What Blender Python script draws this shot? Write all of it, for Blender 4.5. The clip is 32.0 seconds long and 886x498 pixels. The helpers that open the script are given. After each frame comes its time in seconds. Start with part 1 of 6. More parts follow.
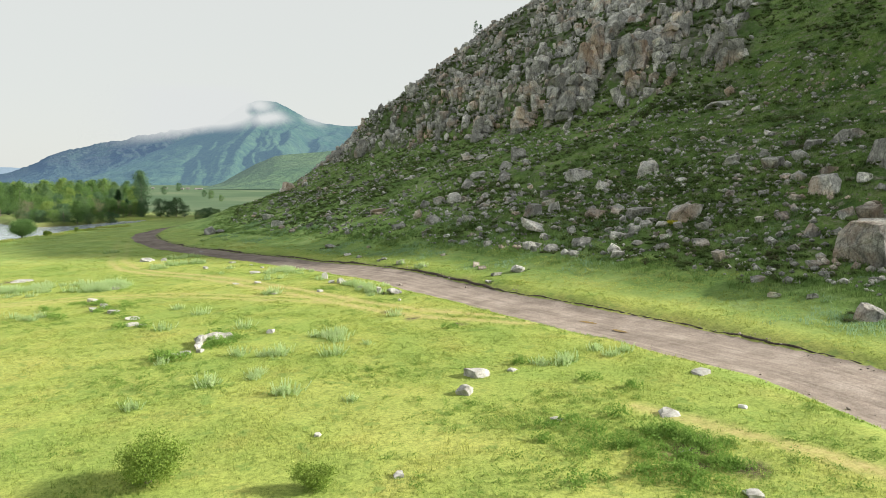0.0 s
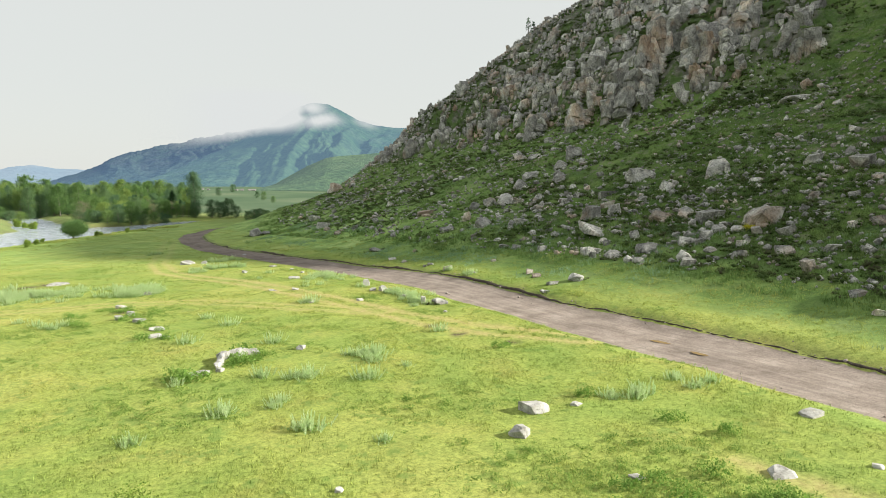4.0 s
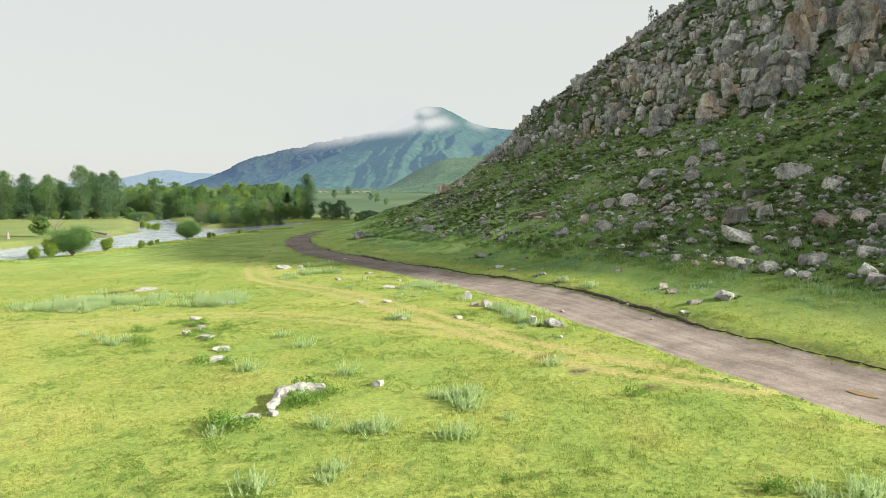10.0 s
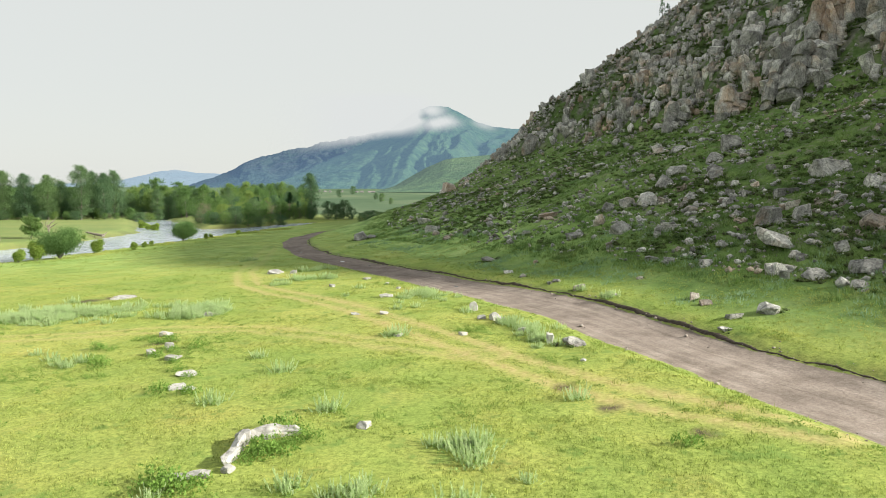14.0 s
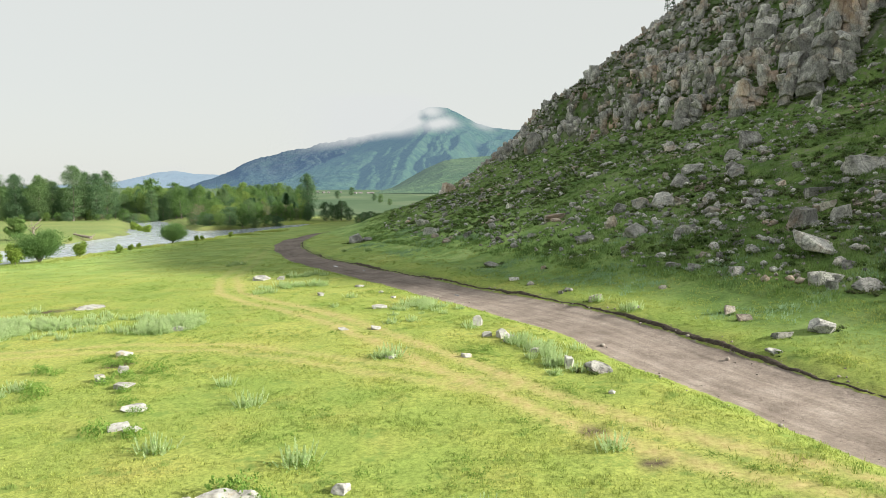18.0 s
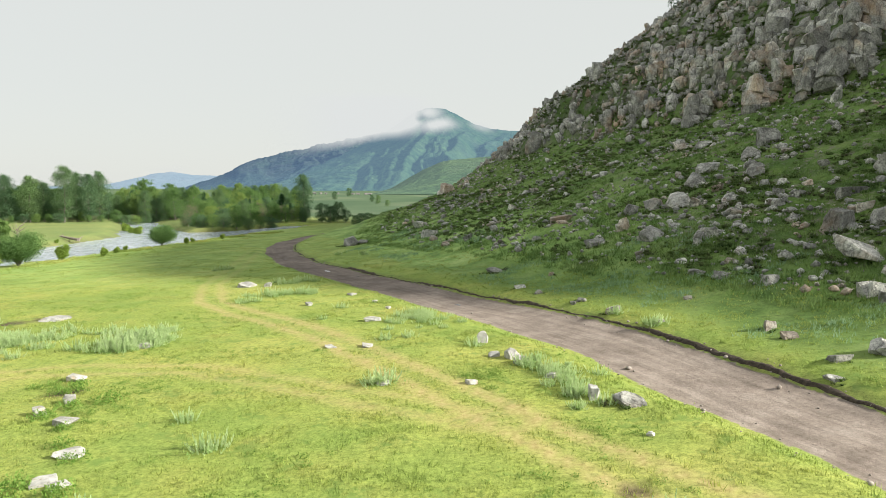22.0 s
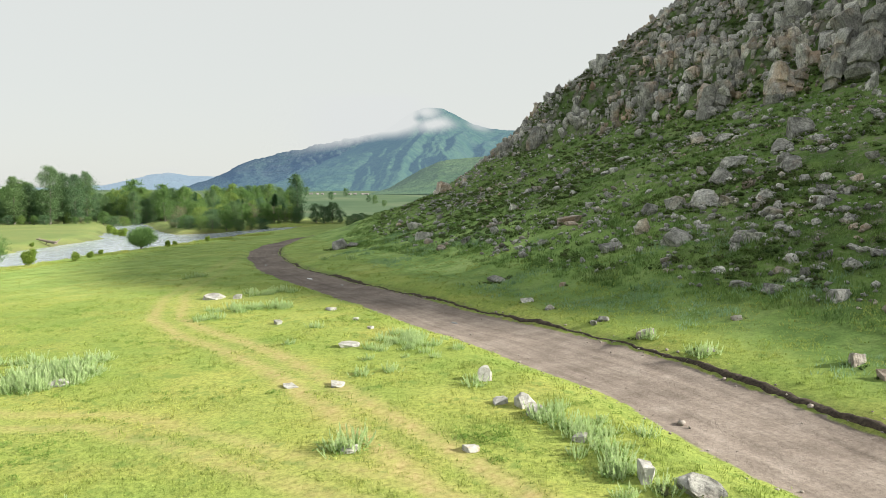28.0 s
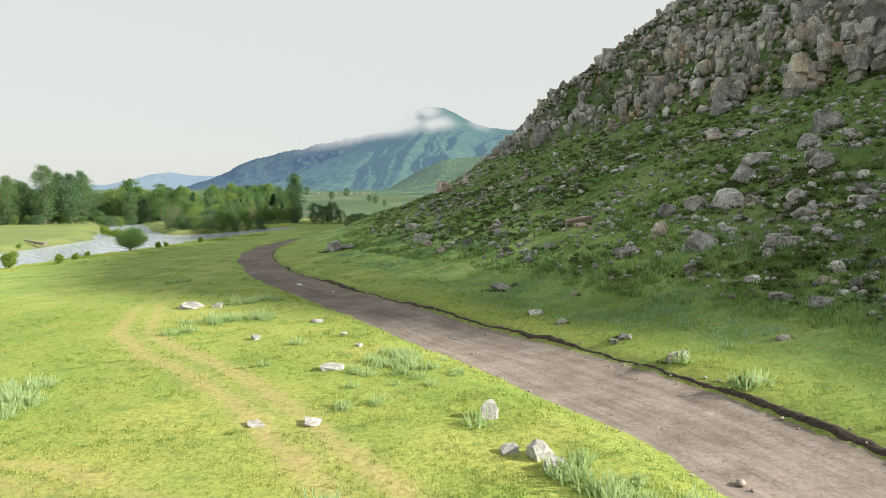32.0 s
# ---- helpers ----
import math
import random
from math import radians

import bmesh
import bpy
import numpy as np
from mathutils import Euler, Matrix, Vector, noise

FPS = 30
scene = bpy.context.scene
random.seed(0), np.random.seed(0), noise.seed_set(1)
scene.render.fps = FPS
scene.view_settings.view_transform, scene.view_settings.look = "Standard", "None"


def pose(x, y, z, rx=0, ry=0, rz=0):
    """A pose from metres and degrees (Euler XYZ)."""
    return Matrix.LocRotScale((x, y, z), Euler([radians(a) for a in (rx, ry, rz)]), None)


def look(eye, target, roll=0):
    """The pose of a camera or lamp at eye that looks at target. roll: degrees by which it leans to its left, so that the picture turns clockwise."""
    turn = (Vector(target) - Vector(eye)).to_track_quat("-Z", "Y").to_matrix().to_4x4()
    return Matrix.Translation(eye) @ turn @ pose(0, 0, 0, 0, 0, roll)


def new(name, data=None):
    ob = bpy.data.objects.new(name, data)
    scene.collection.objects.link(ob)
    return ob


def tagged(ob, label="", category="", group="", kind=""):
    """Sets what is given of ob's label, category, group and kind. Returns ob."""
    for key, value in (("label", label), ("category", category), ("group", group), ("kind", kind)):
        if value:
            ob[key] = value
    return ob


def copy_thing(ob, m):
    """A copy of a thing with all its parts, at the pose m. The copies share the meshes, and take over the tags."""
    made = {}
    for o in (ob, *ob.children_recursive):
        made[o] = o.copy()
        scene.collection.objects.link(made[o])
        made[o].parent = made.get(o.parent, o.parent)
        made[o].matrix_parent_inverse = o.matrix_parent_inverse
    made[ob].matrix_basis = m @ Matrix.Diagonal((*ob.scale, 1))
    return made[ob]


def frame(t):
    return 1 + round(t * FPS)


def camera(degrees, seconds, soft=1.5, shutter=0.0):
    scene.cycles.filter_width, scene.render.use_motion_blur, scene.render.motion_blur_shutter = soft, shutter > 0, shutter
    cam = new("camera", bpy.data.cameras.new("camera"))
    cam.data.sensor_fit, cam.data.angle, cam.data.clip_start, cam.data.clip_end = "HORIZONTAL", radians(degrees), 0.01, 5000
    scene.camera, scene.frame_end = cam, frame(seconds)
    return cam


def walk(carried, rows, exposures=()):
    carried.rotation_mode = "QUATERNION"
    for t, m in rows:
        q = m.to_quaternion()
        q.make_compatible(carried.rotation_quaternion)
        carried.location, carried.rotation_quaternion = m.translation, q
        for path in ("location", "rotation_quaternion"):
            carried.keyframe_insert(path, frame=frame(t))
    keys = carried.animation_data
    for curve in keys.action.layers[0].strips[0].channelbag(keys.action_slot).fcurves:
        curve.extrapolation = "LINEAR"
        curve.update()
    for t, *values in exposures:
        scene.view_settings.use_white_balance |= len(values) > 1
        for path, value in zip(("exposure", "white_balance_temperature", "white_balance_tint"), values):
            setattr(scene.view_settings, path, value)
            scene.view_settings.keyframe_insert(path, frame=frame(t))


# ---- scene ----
# ---- camera and its way ----
EXPOSURE = 1.13   # stops
cam = camera(63.6, 32.0, 0.8)
PATH = [
    (0, (-1.277, -0.482, 7.824), (-0.906, 1.475, 7.639), 0.3),
    (0.5, (-1.201, -0.016, 7.812), (-0.842, 1.943, 7.628), 0.3),
    (1, (-1.089, 0.525, 7.796), (-0.752, 2.488, 7.612), 0.3),
    (1.5, (-0.981, 1.058, 7.781), (-0.663, 3.023, 7.597), 0.3),
    (2, (-0.87, 1.62, 7.769), (-0.572, 3.589, 7.586), 0.3),
    (2.5, (-0.757, 2.17, 7.757), (-0.476, 4.142, 7.573), 0.3),
    (3, (-0.66, 2.74, 7.742), (-0.395, 4.714, 7.559), 0.3),
    (3.5, (-0.591, 3.304, 7.726), (-0.339, 5.28, 7.544), 0.3),
    (5.5, (-0.259, 5.733, 7.646), (-0.101, 7.719, 7.465), 0.3),
    (6, (-0.189, 6.38, 7.602), (-0.053, 8.368, 7.422), 0.2),
    (6.5, (-0.121, 6.944, 7.568), (-0.006, 8.933, 7.389), 0.2),
    (7, (-0.035, 7.59, 7.542), (0.058, 9.58, 7.364), 0.2),
    (7.5, (0.028, 8.203, 7.524), (0.099, 10.193, 7.346), 0.2),
    (8, (0.07, 8.832, 7.511), (0.114, 10.823, 7.333), 0.1),
    (8.5, (0.134, 9.435, 7.474), (0.147, 11.427, 7.297), 0.1),
    (9, (0.172, 10.121, 7.439), (0.151, 12.113, 7.262), 0.1),
    (9.5, (0.201, 10.728, 7.429), (0.151, 12.719, 7.252), 0.0),
    (10, (0.208, 11.376, 7.413), (0.13, 13.367, 7.236), 0.1),
    (10.5, (0.235, 12.037, 7.402), (0.141, 14.027, 7.224), 0.1),
    (11, (0.241, 12.659, 7.378), (0.148, 14.649, 7.2), 0.0),
    (11.5, (0.249, 13.276, 7.353), (0.155, 15.266, 7.175), 0.0),
    (12, (0.23, 13.9, 7.344), (0.136, 15.89, 7.166), 0.1),
    (13, (0.209, 15.199, 7.295), (0.115, 17.188, 7.117), 0.1),
    (13.5, (0.194, 15.802, 7.29), (0.1, 17.792, 7.112), 0.0),
    (14, (0.167, 16.427, 7.301), (0.073, 18.417, 7.123), 0.0),
    (14.5, (0.131, 17.04, 7.271), (0.038, 19.03, 7.093), 0.0),
    (16.5, (0.02, 19.504, 7.189), (-0.074, 21.494, 7.013), 0.0),
    (17, (0.0, 20.14, 7.178), (-0.094, 22.13, 7.001), -0.0),
    (18, (-0.088, 21.358, 7.14), (-0.18, 23.349, 6.965), 0.0),
    (19, (-0.192, 22.422, 7.125), (-0.284, 24.412, 6.95), 0.1),
    (20, (-0.253, 23.553, 7.09), (-0.343, 25.543, 6.917), 0.0),
    (21, (-0.364, 24.55, 7.081), (-0.452, 26.54, 6.908), -0.0),
    (22, (-0.402, 25.66, 7.035), (-0.488, 27.651, 6.863), 0.0),
    (23, (-0.338, 26.977, 6.99), (-0.424, 28.968, 6.818), -0.1),
    (24, (-0.428, 28.011, 6.915), (-0.512, 30.002, 6.745), 0.0),
    (25, (-0.448, 29.163, 6.89), (-0.53, 31.154, 6.719), 0.0),
    (25.5, (-0.427, 29.779, 6.891), (-0.509, 31.77, 6.72), -0.1),
    (27.5, (-0.447, 32.129, 6.844), (-0.529, 34.12, 6.673), -0.1),
    (28, (-0.438, 32.728, 6.847), (-0.519, 34.719, 6.675), -0.2),
    (29, (-0.44, 33.819, 6.842), (-0.522, 35.809, 6.669), -0.2),
    (30, (-0.472, 34.913, 6.816), (-0.553, 36.904, 6.644), -0.2),
    (31, (-0.45, 35.989, 6.791), (-0.533, 37.98, 6.619), -0.2),
    (32, (-0.465, 37.075, 6.785), (-0.55, 39.066, 6.612), -0.2),
]
walk(cam, [(t, look(eye, target, roll)) for t, eye, target, roll in PATH], ((0, EXPOSURE), (32, EXPOSURE)))

import collections

# ---- world, sun, exposure ----
SUN_EL, SUN_AZ = 24.8, 98.0   # degrees up; degrees clockwise from +y
world = bpy.data.worlds.new("sky")
scene.world = world
world.use_nodes = True
wn, wl = world.node_tree.nodes, world.node_tree.links
wn.clear()
w_out = wn.new("ShaderNodeOutputWorld")
w_bg = wn.new("ShaderNodeBackground")
w_sky = wn.new("ShaderNodeTexSky")
w_sky.sky_type = "NISHITA"
w_sky.sun_disc = False
w_sky.sun_elevation = radians(SUN_EL)
w_sky.sun_rotation = radians(SUN_AZ)
w_mul = wn.new("ShaderNodeMix")
w_mul.data_type = "RGBA"
w_mul.inputs[0].default_value = 0.93
w_scale = wn.new("ShaderNodeVectorMath")
w_scale.operation = "SCALE"
w_scale.inputs[3].default_value = 0.075
wl.new(w_sky.outputs[0], w_scale.inputs[0])
wl.new(w_scale.outputs[0], w_mul.inputs[6])
w_mul.inputs[7].default_value = (0.351, 0.360, 0.346, 1)   # thin bright cloud cover
wl.new(w_mul.outputs[2], w_bg.inputs[0])
w_bg.inputs[1].default_value = 1.0
wl.new(w_bg.outputs[0], w_out.inputs[0])
sun_data = bpy.data.lights.new("sun", "SUN")
sun_data.energy, sun_data.angle, sun_data.color = 4.55, radians(1.6), (1.0, 0.95, 0.84)
sun_ob = new("sun", sun_data)
sa, se = radians(SUN_AZ), radians(SUN_EL)
sun_dir = Vector((math.sin(sa) * math.cos(se), math.cos(sa) * math.cos(se), math.sin(se)))
sun_ob.matrix_world = look(sun_dir * 300, (0, 0, 0))


# ---- helpers of this scene ----
def part(name, bm, material, parent, label=""):
    me = bpy.data.meshes.new(name)
    bm.to_mesh(me)
    bm.free()
    return part_mesh(name, me, material, parent, label)


def part_mesh(name, me, material, parent, label=""):
    if material and not me.materials:
        me.materials.append(material)
    ob = new(name, me)
    ob.parent = parent
    if label:
        ob["label"] = label
    return ob


def np_mesh(name, verts, faces, material=None, smooth=False, attrs=()):
    """A mesh from arrays: verts (n, 3), faces (m, 3 or 4); attrs: (name, values) by vertex."""
    me = bpy.data.meshes.new(name)
    verts, faces = np.asarray(verts, np.float32), np.asarray(faces, np.int32)
    k = faces.shape[1]
    me.vertices.add(len(verts))
    me.vertices.foreach_set("co", verts.ravel())
    me.loops.add(faces.size)
    me.loops.foreach_set("vertex_index", faces.ravel())
    me.polygons.add(len(faces))
    me.polygons.foreach_set("loop_start", np.arange(0, faces.size, k, dtype=np.int32))
    if smooth:
        me.polygons.foreach_set("use_smooth", np.ones(len(faces), bool))
    for key, vals in attrs:
        a = me.attributes.new(key, "FLOAT", "POINT")
        a.data.foreach_set("value", np.asarray(vals, np.float32))
    me.update(calc_edges=True)
    if material:
        me.materials.append(material)
    return me


def hash2(ix, iy, seed):
    n = (ix.astype(np.int64) * 374761393 + iy.astype(np.int64) * 668265263 + seed * 1442695041) & 0x7FFFFFFF
    n = ((n ^ (n >> 13)) * 1274126177) & 0x7FFFFFFF
    n = ((n ^ (n >> 16)) * 2246822519) & 0x7FFFFFFF
    return (n & 0xFFFFFF) / float(0xFFFFFF)


def vnoise(x, y, seed=0):
    x, y = np.asarray(x, float), np.asarray(y, float)
    ix, iy = np.floor(x), np.floor(y)
    fx, fy = x - ix, y - iy
    fx, fy = fx * fx * (3 - 2 * fx), fy * fy * (3 - 2 * fy)
    a, b = hash2(ix, iy, seed), hash2(ix + 1, iy, seed)
    c, d = hash2(ix, iy + 1, seed), hash2(ix + 1, iy + 1, seed)
    return (a + (b - a) * fx) * (1 - fy) + (c + (d - c) * fx) * fy - 0.5


def fbm(x, y, seed=0, octaves=4):
    out, amp = 0.0, 1.0
    for k in range(octaves):
        out = out + amp * vnoise(x * 2.03 ** k, y * 2.03 ** k, seed + k)
        amp *= 0.5
    return out


def smooth(a, b, v):
    s = np.clip((np.asarray(v, float) - a) / (b - a), 0, 1)
    return s * s * (3 - 2 * s)


def poly_dist(x, y, pts):
    """The distance to a polyline, and how far along it (0 to 1 a segment) the nearest place lies."""
    best, along = np.full(np.shape(x), 1e9), np.zeros(np.shape(x))
    side = np.zeros(np.shape(x))
    for k, ((ax, ay), (bx, by)) in enumerate(zip(pts[:-1], pts[1:])):
        ex, ey = bx - ax, by - ay
        s = np.clip(((x - ax) * ex + (y - ay) * ey) / (ex * ex + ey * ey), 0, 1)
        dx, dy = x - ax - s * ex, y - ay - s * ey
        d = np.hypot(dx, dy)
        near = d < best
        best, along = np.where(near, d, best), np.where(near, k + s, along)
        side = np.where(near, np.sign(dx * ey - dy * ex), side)   # +1: to the right of the way along
    return best, along, side


# ---- the lie of the land ----
ROAD = [(34, -40), (24, 0), (20.6, 14), (19.8, 20), (18.9, 25.5), (15.9, 33), (12.6, 40), (9.9, 46), (7.7, 52), (5.6, 57.5), (1.6, 65.5),
        (-4.4, 76.5), (-13, 91.5), (-18.6, 102), (-22.6, 111), (-26.6, 121), (-29.6, 132), (-31.6, 144), (-31.4, 155), (-28, 166), (-20, 177), (-4, 189), (20, 200)]
ROAD_HALF = [4.4, 4.4, 4.2, 3.5, 2.8, 2.6, 2.4, 2.2, 2.2, 2.2, 2.2, 2.1, 2.0, 2.0, 1.9, 1.9, 1.9, 1.9, 1.8, 1.8, 1.8, 1.8, 1.8]
RIVER = [(-150, 20), (-108, 60), (-82, 95), (-72.5, 118), (-71, 132), (-68, 147), (-68.5, 165), (-70, 185), (-68, 205), (-62, 222),
         (-60.5, 242), (-60, 258), (-45, 285), (0, 300), (60, 305)]
RIVER_HALF = [8, 8, 8.5, 8.5, 9.5, 10, 12.5, 14, 11.5, 7, 5.5, 5, 4, 4, 4]
BRANCH = [(-74, 188), (-84, 208), (-97, 232), (-112, 262), (-130, 295), (-140, 330), (-190, 360), (-300, 380)]
BRANCH_HALF = [7, 9, 7, 7, 7, 7, 7, 7]


def water_level(y):
    return -4.1 - 0.018 * (np.clip(y, 60, 400) - 157)


def crag_base(y):
    return np.interp(y, [80, 94, 102, 118, 145, 165, 220], [100, 92.5, 88.5, 88, 85, 78.5, 80])


def crag_step(x, y):
    """The crag's ledges: where in a step (0 foot of the face, 0.5 its brow, 1 back of the ledge), and how strongly stepped."""
    u, v = x + 0.47 * y, y - 0.47 * x
    over = u - crag_base(y)
    at = over / 8.5 + 0.9 * fbm(v / 17, u / 40, 171, 3) + 0.25 * fbm(v / 4, u / 9, 172, 2) + 0.08
    ridge = 161 + 0.85 * (np.maximum(x, -6) + 5) - y
    zone = smooth(-1.0, 1.5, over) * smooth(2, 16, ridge) * smooth(6, -2, x - 55 - 0.85 * (y - 88))
    return at - np.floor(at), zone


def hill_up(x, y):
    """Height that the hill adds: a plane-like flank rising to the right and away, cut off behind a ridge line."""
    u = x + 0.47 * y
    u = u - 6 * smooth(90, 145, y) * (1 - smooth(68, 95, u))
    u = u + 1.6 * fbm(x / 22, y / 22, 11, 3)
    z = np.interp(u, [33, 40, 46, 54, 60, 66, 76, 84, 89.5, 95, 100, 104, 110, 125, 146, 170, 200, 260],
                  [0, 0.5, 1.7, 4.2, 6.2, 8.4, 12.2, 15.4, 18.2, 23.5, 26.4, 28.0, 31.8, 39.6, 52.2, 64, 76, 92])
    ridge_y = 161 + 0.85 * (np.maximum(x, -6) + 5) + 3 * fbm(x / 9, y / 30, 5, 2)
    fall = np.maximum(0, y - ridge_y)
    z = z - 0.75 * fall - 0.004 * fall ** 2
    z = z + 14 * smooth(128, 165, u) * smooth(40, 78, y) * smooth(1.05, 0.8, y / np.maximum(x, 1))   # unseen rise added behind the crag; its shade falls on the far meadow
    step, zone = crag_step(x, y)
    z = z + zone * 3.6 * (smooth(0.0, 0.42, step) - step)
    return np.maximum(z, 0)


def lie(x, y, fine=True):
    """Ground height."""
    x, y = np.asarray(x, float), np.asarray(y, float)
    m = 0.045 * np.clip(x, -90, 16) - 0.006 * np.clip(y - 60, 0, 90) - 0.022 * np.clip(y - 150, 0, 200)
    m = m + 0.10 * fbm(x / 7, y / 7, 3, 3) + 0.35 * vnoise(x / 26, y / 26, 8)
    water = water_level(y)
    xc = np.interp(y, [p[1] for p in RIVER[:12]], [p[0] for p in RIVER[:12]])
    left = water + 1.0 + 0.3 * fbm(x / 12, y / 12, 21, 2)
    z = left + (m - left) * smooth(-6, 6, x - xc)
    # river beds with cut banks
    for line, halves in ((RIVER, RIVER_HALF), (BRANCH, BRANCH_HALF)):
        d, along, _ = poly_dist(x, y, line)
        edge = d - np.interp(along, range(len(halves)), halves) + 1.2 * vnoise(x / 6, y / 6, 31)
        z = water - 0.7 + (z - water + 0.7) * smooth(-1.2, 2.2, edge)
    z = z + hill_up(x, y)
    # the road: a sunken bed with a raised lip on its hill side
    d, along, side = poly_dist(x, y, ROAD)
    half = np.interp(along, range(len(ROAD_HALF)), ROAD_HALF)
    rim = half + 0.25 * vnoise(x / 1.3, y / 1.3, 41) + 0.3 * vnoise(x / 5, y / 5, 42)
    bed = smooth(1.5, -0.2, d - rim)
    z = z - bed * (0.28 + 0.12 * smooth(60, 30, y))
    lip = np.exp(-((d - rim - 0.45) / 0.30) ** 2) * (side > 0)
    z = z + lip * (0.06 + 0.05 * vnoise(x / 0.6, y / 0.6, 43))
    # wheel ruts in the bed
    rut = np.exp(-((d - half * 0.48) / 0.28) ** 2) + 0.5 * np.exp(-((d - half * 0.12) / 0.2) ** 2)
    z = z - bed * 0.05 * rut * (1 + vnoise(x / 2, y / 2, 44))
    # the wide valley floor beyond, climbing gently
    dist = np.hypot(x, y)
    far = smooth(330, 620, dist)
    z = z * (1 - far) + (-8.5 + 0.0165 * np.clip(dist - 350, 0, 450) + 2 * fbm(x / 260, y / 260, 77, 3)) * far
    if fine:
        z = z + 0.06 * fbm(x / 1.1, y / 1.1, 9, 2) * (1 - 0.7 * bed)
        z = z + 0.34 * fbm(x / 1.9, y / 1.9, 12, 3) * smooth(0.6, 3.0, hill_up(x, y))   # hummocks
    return z


def ground_z(x, y):
    return float(lie(np.array([x]), np.array([y]))[0])


# ---- materials ----
def material(name, rough=0.9, metal=0.0, spec=0.3):
    mat = bpy.data.materials.new(name)
    mat.use_nodes = True
    n = mat.node_tree.nodes
    b = n["Principled BSDF"]
    b.inputs["Roughness"].default_value, b.inputs["Metallic"].default_value = rough, metal
    b.inputs["Specular IOR Level"].default_value = spec
    return mat, n, mat.node_tree.links, b


def tex_noise(n, l, vec, scale, detail=4.0, rough=0.55, distortion=0.0):
    t = n.new("ShaderNodeTexNoise")
    t.inputs["Scale"].default_value, t.inputs["Detail"].default_value = scale, detail
    t.inputs["Roughness"].default_value, t.inputs["Distortion"].default_value = rough, distortion
    l.new(vec, t.inputs["Vector"])
    return t.outputs[0]


def ramp(n, l, fac, stops):
    r = n.new("ShaderNodeValToRGB")
    e = r.color_ramp.elements
    while len(e) < len(stops):
        e.new(0.5)
    for el, (p, c) in zip(e, stops):
        el.position, el.color = p, (*c, 1) if len(c) == 3 else c
    l.new(fac, r.inputs[0])
    return r.outputs[0]


def mixc(n, l, fac, a, b, mode="MIX"):
    m = n.new("ShaderNodeMix")
    m.data_type, m.blend_type = "RGBA", mode
    for sock, v in ((m.inputs[0], fac), (m.inputs[6], a), (m.inputs[7], b)):
        if isinstance(v, (int, float)):
            sock.default_value = v
        elif isinstance(v, tuple):
            sock.default_value = (*v, 1)
        else:
            l.new(v, sock)
    return m.outputs[2]


def math_node(n, l, op, a, b=0.0):
    m = n.new("ShaderNodeMath")
    m.operation = op
    m.use_clamp = op in ("ADD", "SUBTRACT", "MULTIPLY_ADD")
    for sock, v in ((m.inputs[0], a), (m.inputs[1], b)):
        if isinstance(v, (int, float)):
            sock.default_value = v
        else:
            l.new(v, sock)
    return m.outputs[0]


def attr(n, key):
    a = n.new("ShaderNodeAttribute")
    a.attribute_name = key
    return a.outputs["Fac"]


def world_pos(n):
    return n.new("ShaderNodeNewGeometry").outputs["Position"]


def bump(n, l, b, height, strength, distance):
    m = n.new("ShaderNodeBump")
    m.inputs["Strength"].default_value, m.inputs["Distance"].default_value = strength, distance
    l.new(height, m.inputs["Height"])
    l.new(m.outputs[0], b.inputs["Normal"])


def grass_colours(n, l, p):
    """Colour of turf: meadow yellow-greens, with patches."""
    big = tex_noise(n, l, p, 0.07, 3)
    mid = tex_noise(n, l, p, 0.45, 4)
    fine = tex_noise(n, l, p, 6.0, 5, 0.7)
    c = ramp(n, l, big, [(0.36, (0.240, 0.315, 0.074)), (0.5, (0.335, 0.372, 0.092)), (0.63, (0.460, 0.435, 0.130))])
    c2 = ramp(n, l, mid, [(0.38, (0.215, 0.315, 0.072)), (0.55, (0.305, 0.365, 0.088)), (0.72, (0.385, 0.355, 0.110))])
    c = mixc(n, l, 0.5, c, c2)
    c = mixc(n, l, 0.75, c, ramp(n, l, fine, [(0.3, (0.45, 0.5, 0.45)), (0.5, (0.9, 0.92, 0.9)), (0.7, (1.25, 1.2, 1.2))]), "MULTIPLY")
    speck = tex_noise(n, l, p, 15.0, 4, 0.75)
    c = mixc(n, l, 0.7, c, ramp(n, l, speck, [(0.34, (0.5, 0.56, 0.5)), (0.48, (1, 1, 1)), (0.68, (1.2, 1.18, 1.25))]), "MULTIPLY")
    weeds = ramp(n, l, tex_noise(n, l, p, 0.9, 6, 0.72), [(0.54, (0, 0, 0)), (0.64, (0.75, 0.75, 0.75))])
    c = mixc(n, l, weeds, c, (0.155, 0.250, 0.058))
    return c, fine


def hill_colours(n, l, p):
    """Sparser, duller herbs of the stony flank."""
    h_mid = tex_noise(n, l, p, 0.30, 5, 0.6)
    h_fine = tex_noise(n, l, p, 2.2, 6, 0.7)
    c = ramp(n, l, h_mid, [(0.34, (0.038, 0.072, 0.021)), (0.47, (0.064, 0.114, 0.029)), (0.58, (0.100, 0.160, 0.039)), (0.72, (0.105, 0.132, 0.052))])
    c = mixc(n, l, 0.8, c, ramp(n, l, h_fine, [(0.3, (0.4, 0.42, 0.4)), (0.52, (1.05, 1.05, 1.05)), (0.7, (1.45, 1.4, 1.4))]), "MULTIPLY")
    return mixc(n, l, 0.8, c, ramp(n, l, tex_noise(n, l, p, 7.5, 5, 0.75), [(0.34, (0.45, 0.48, 0.45)), (0.5, (1.05, 1.05, 1.05)), (0.66, (1.5, 1.45, 1.4))]), "MULTIPLY")


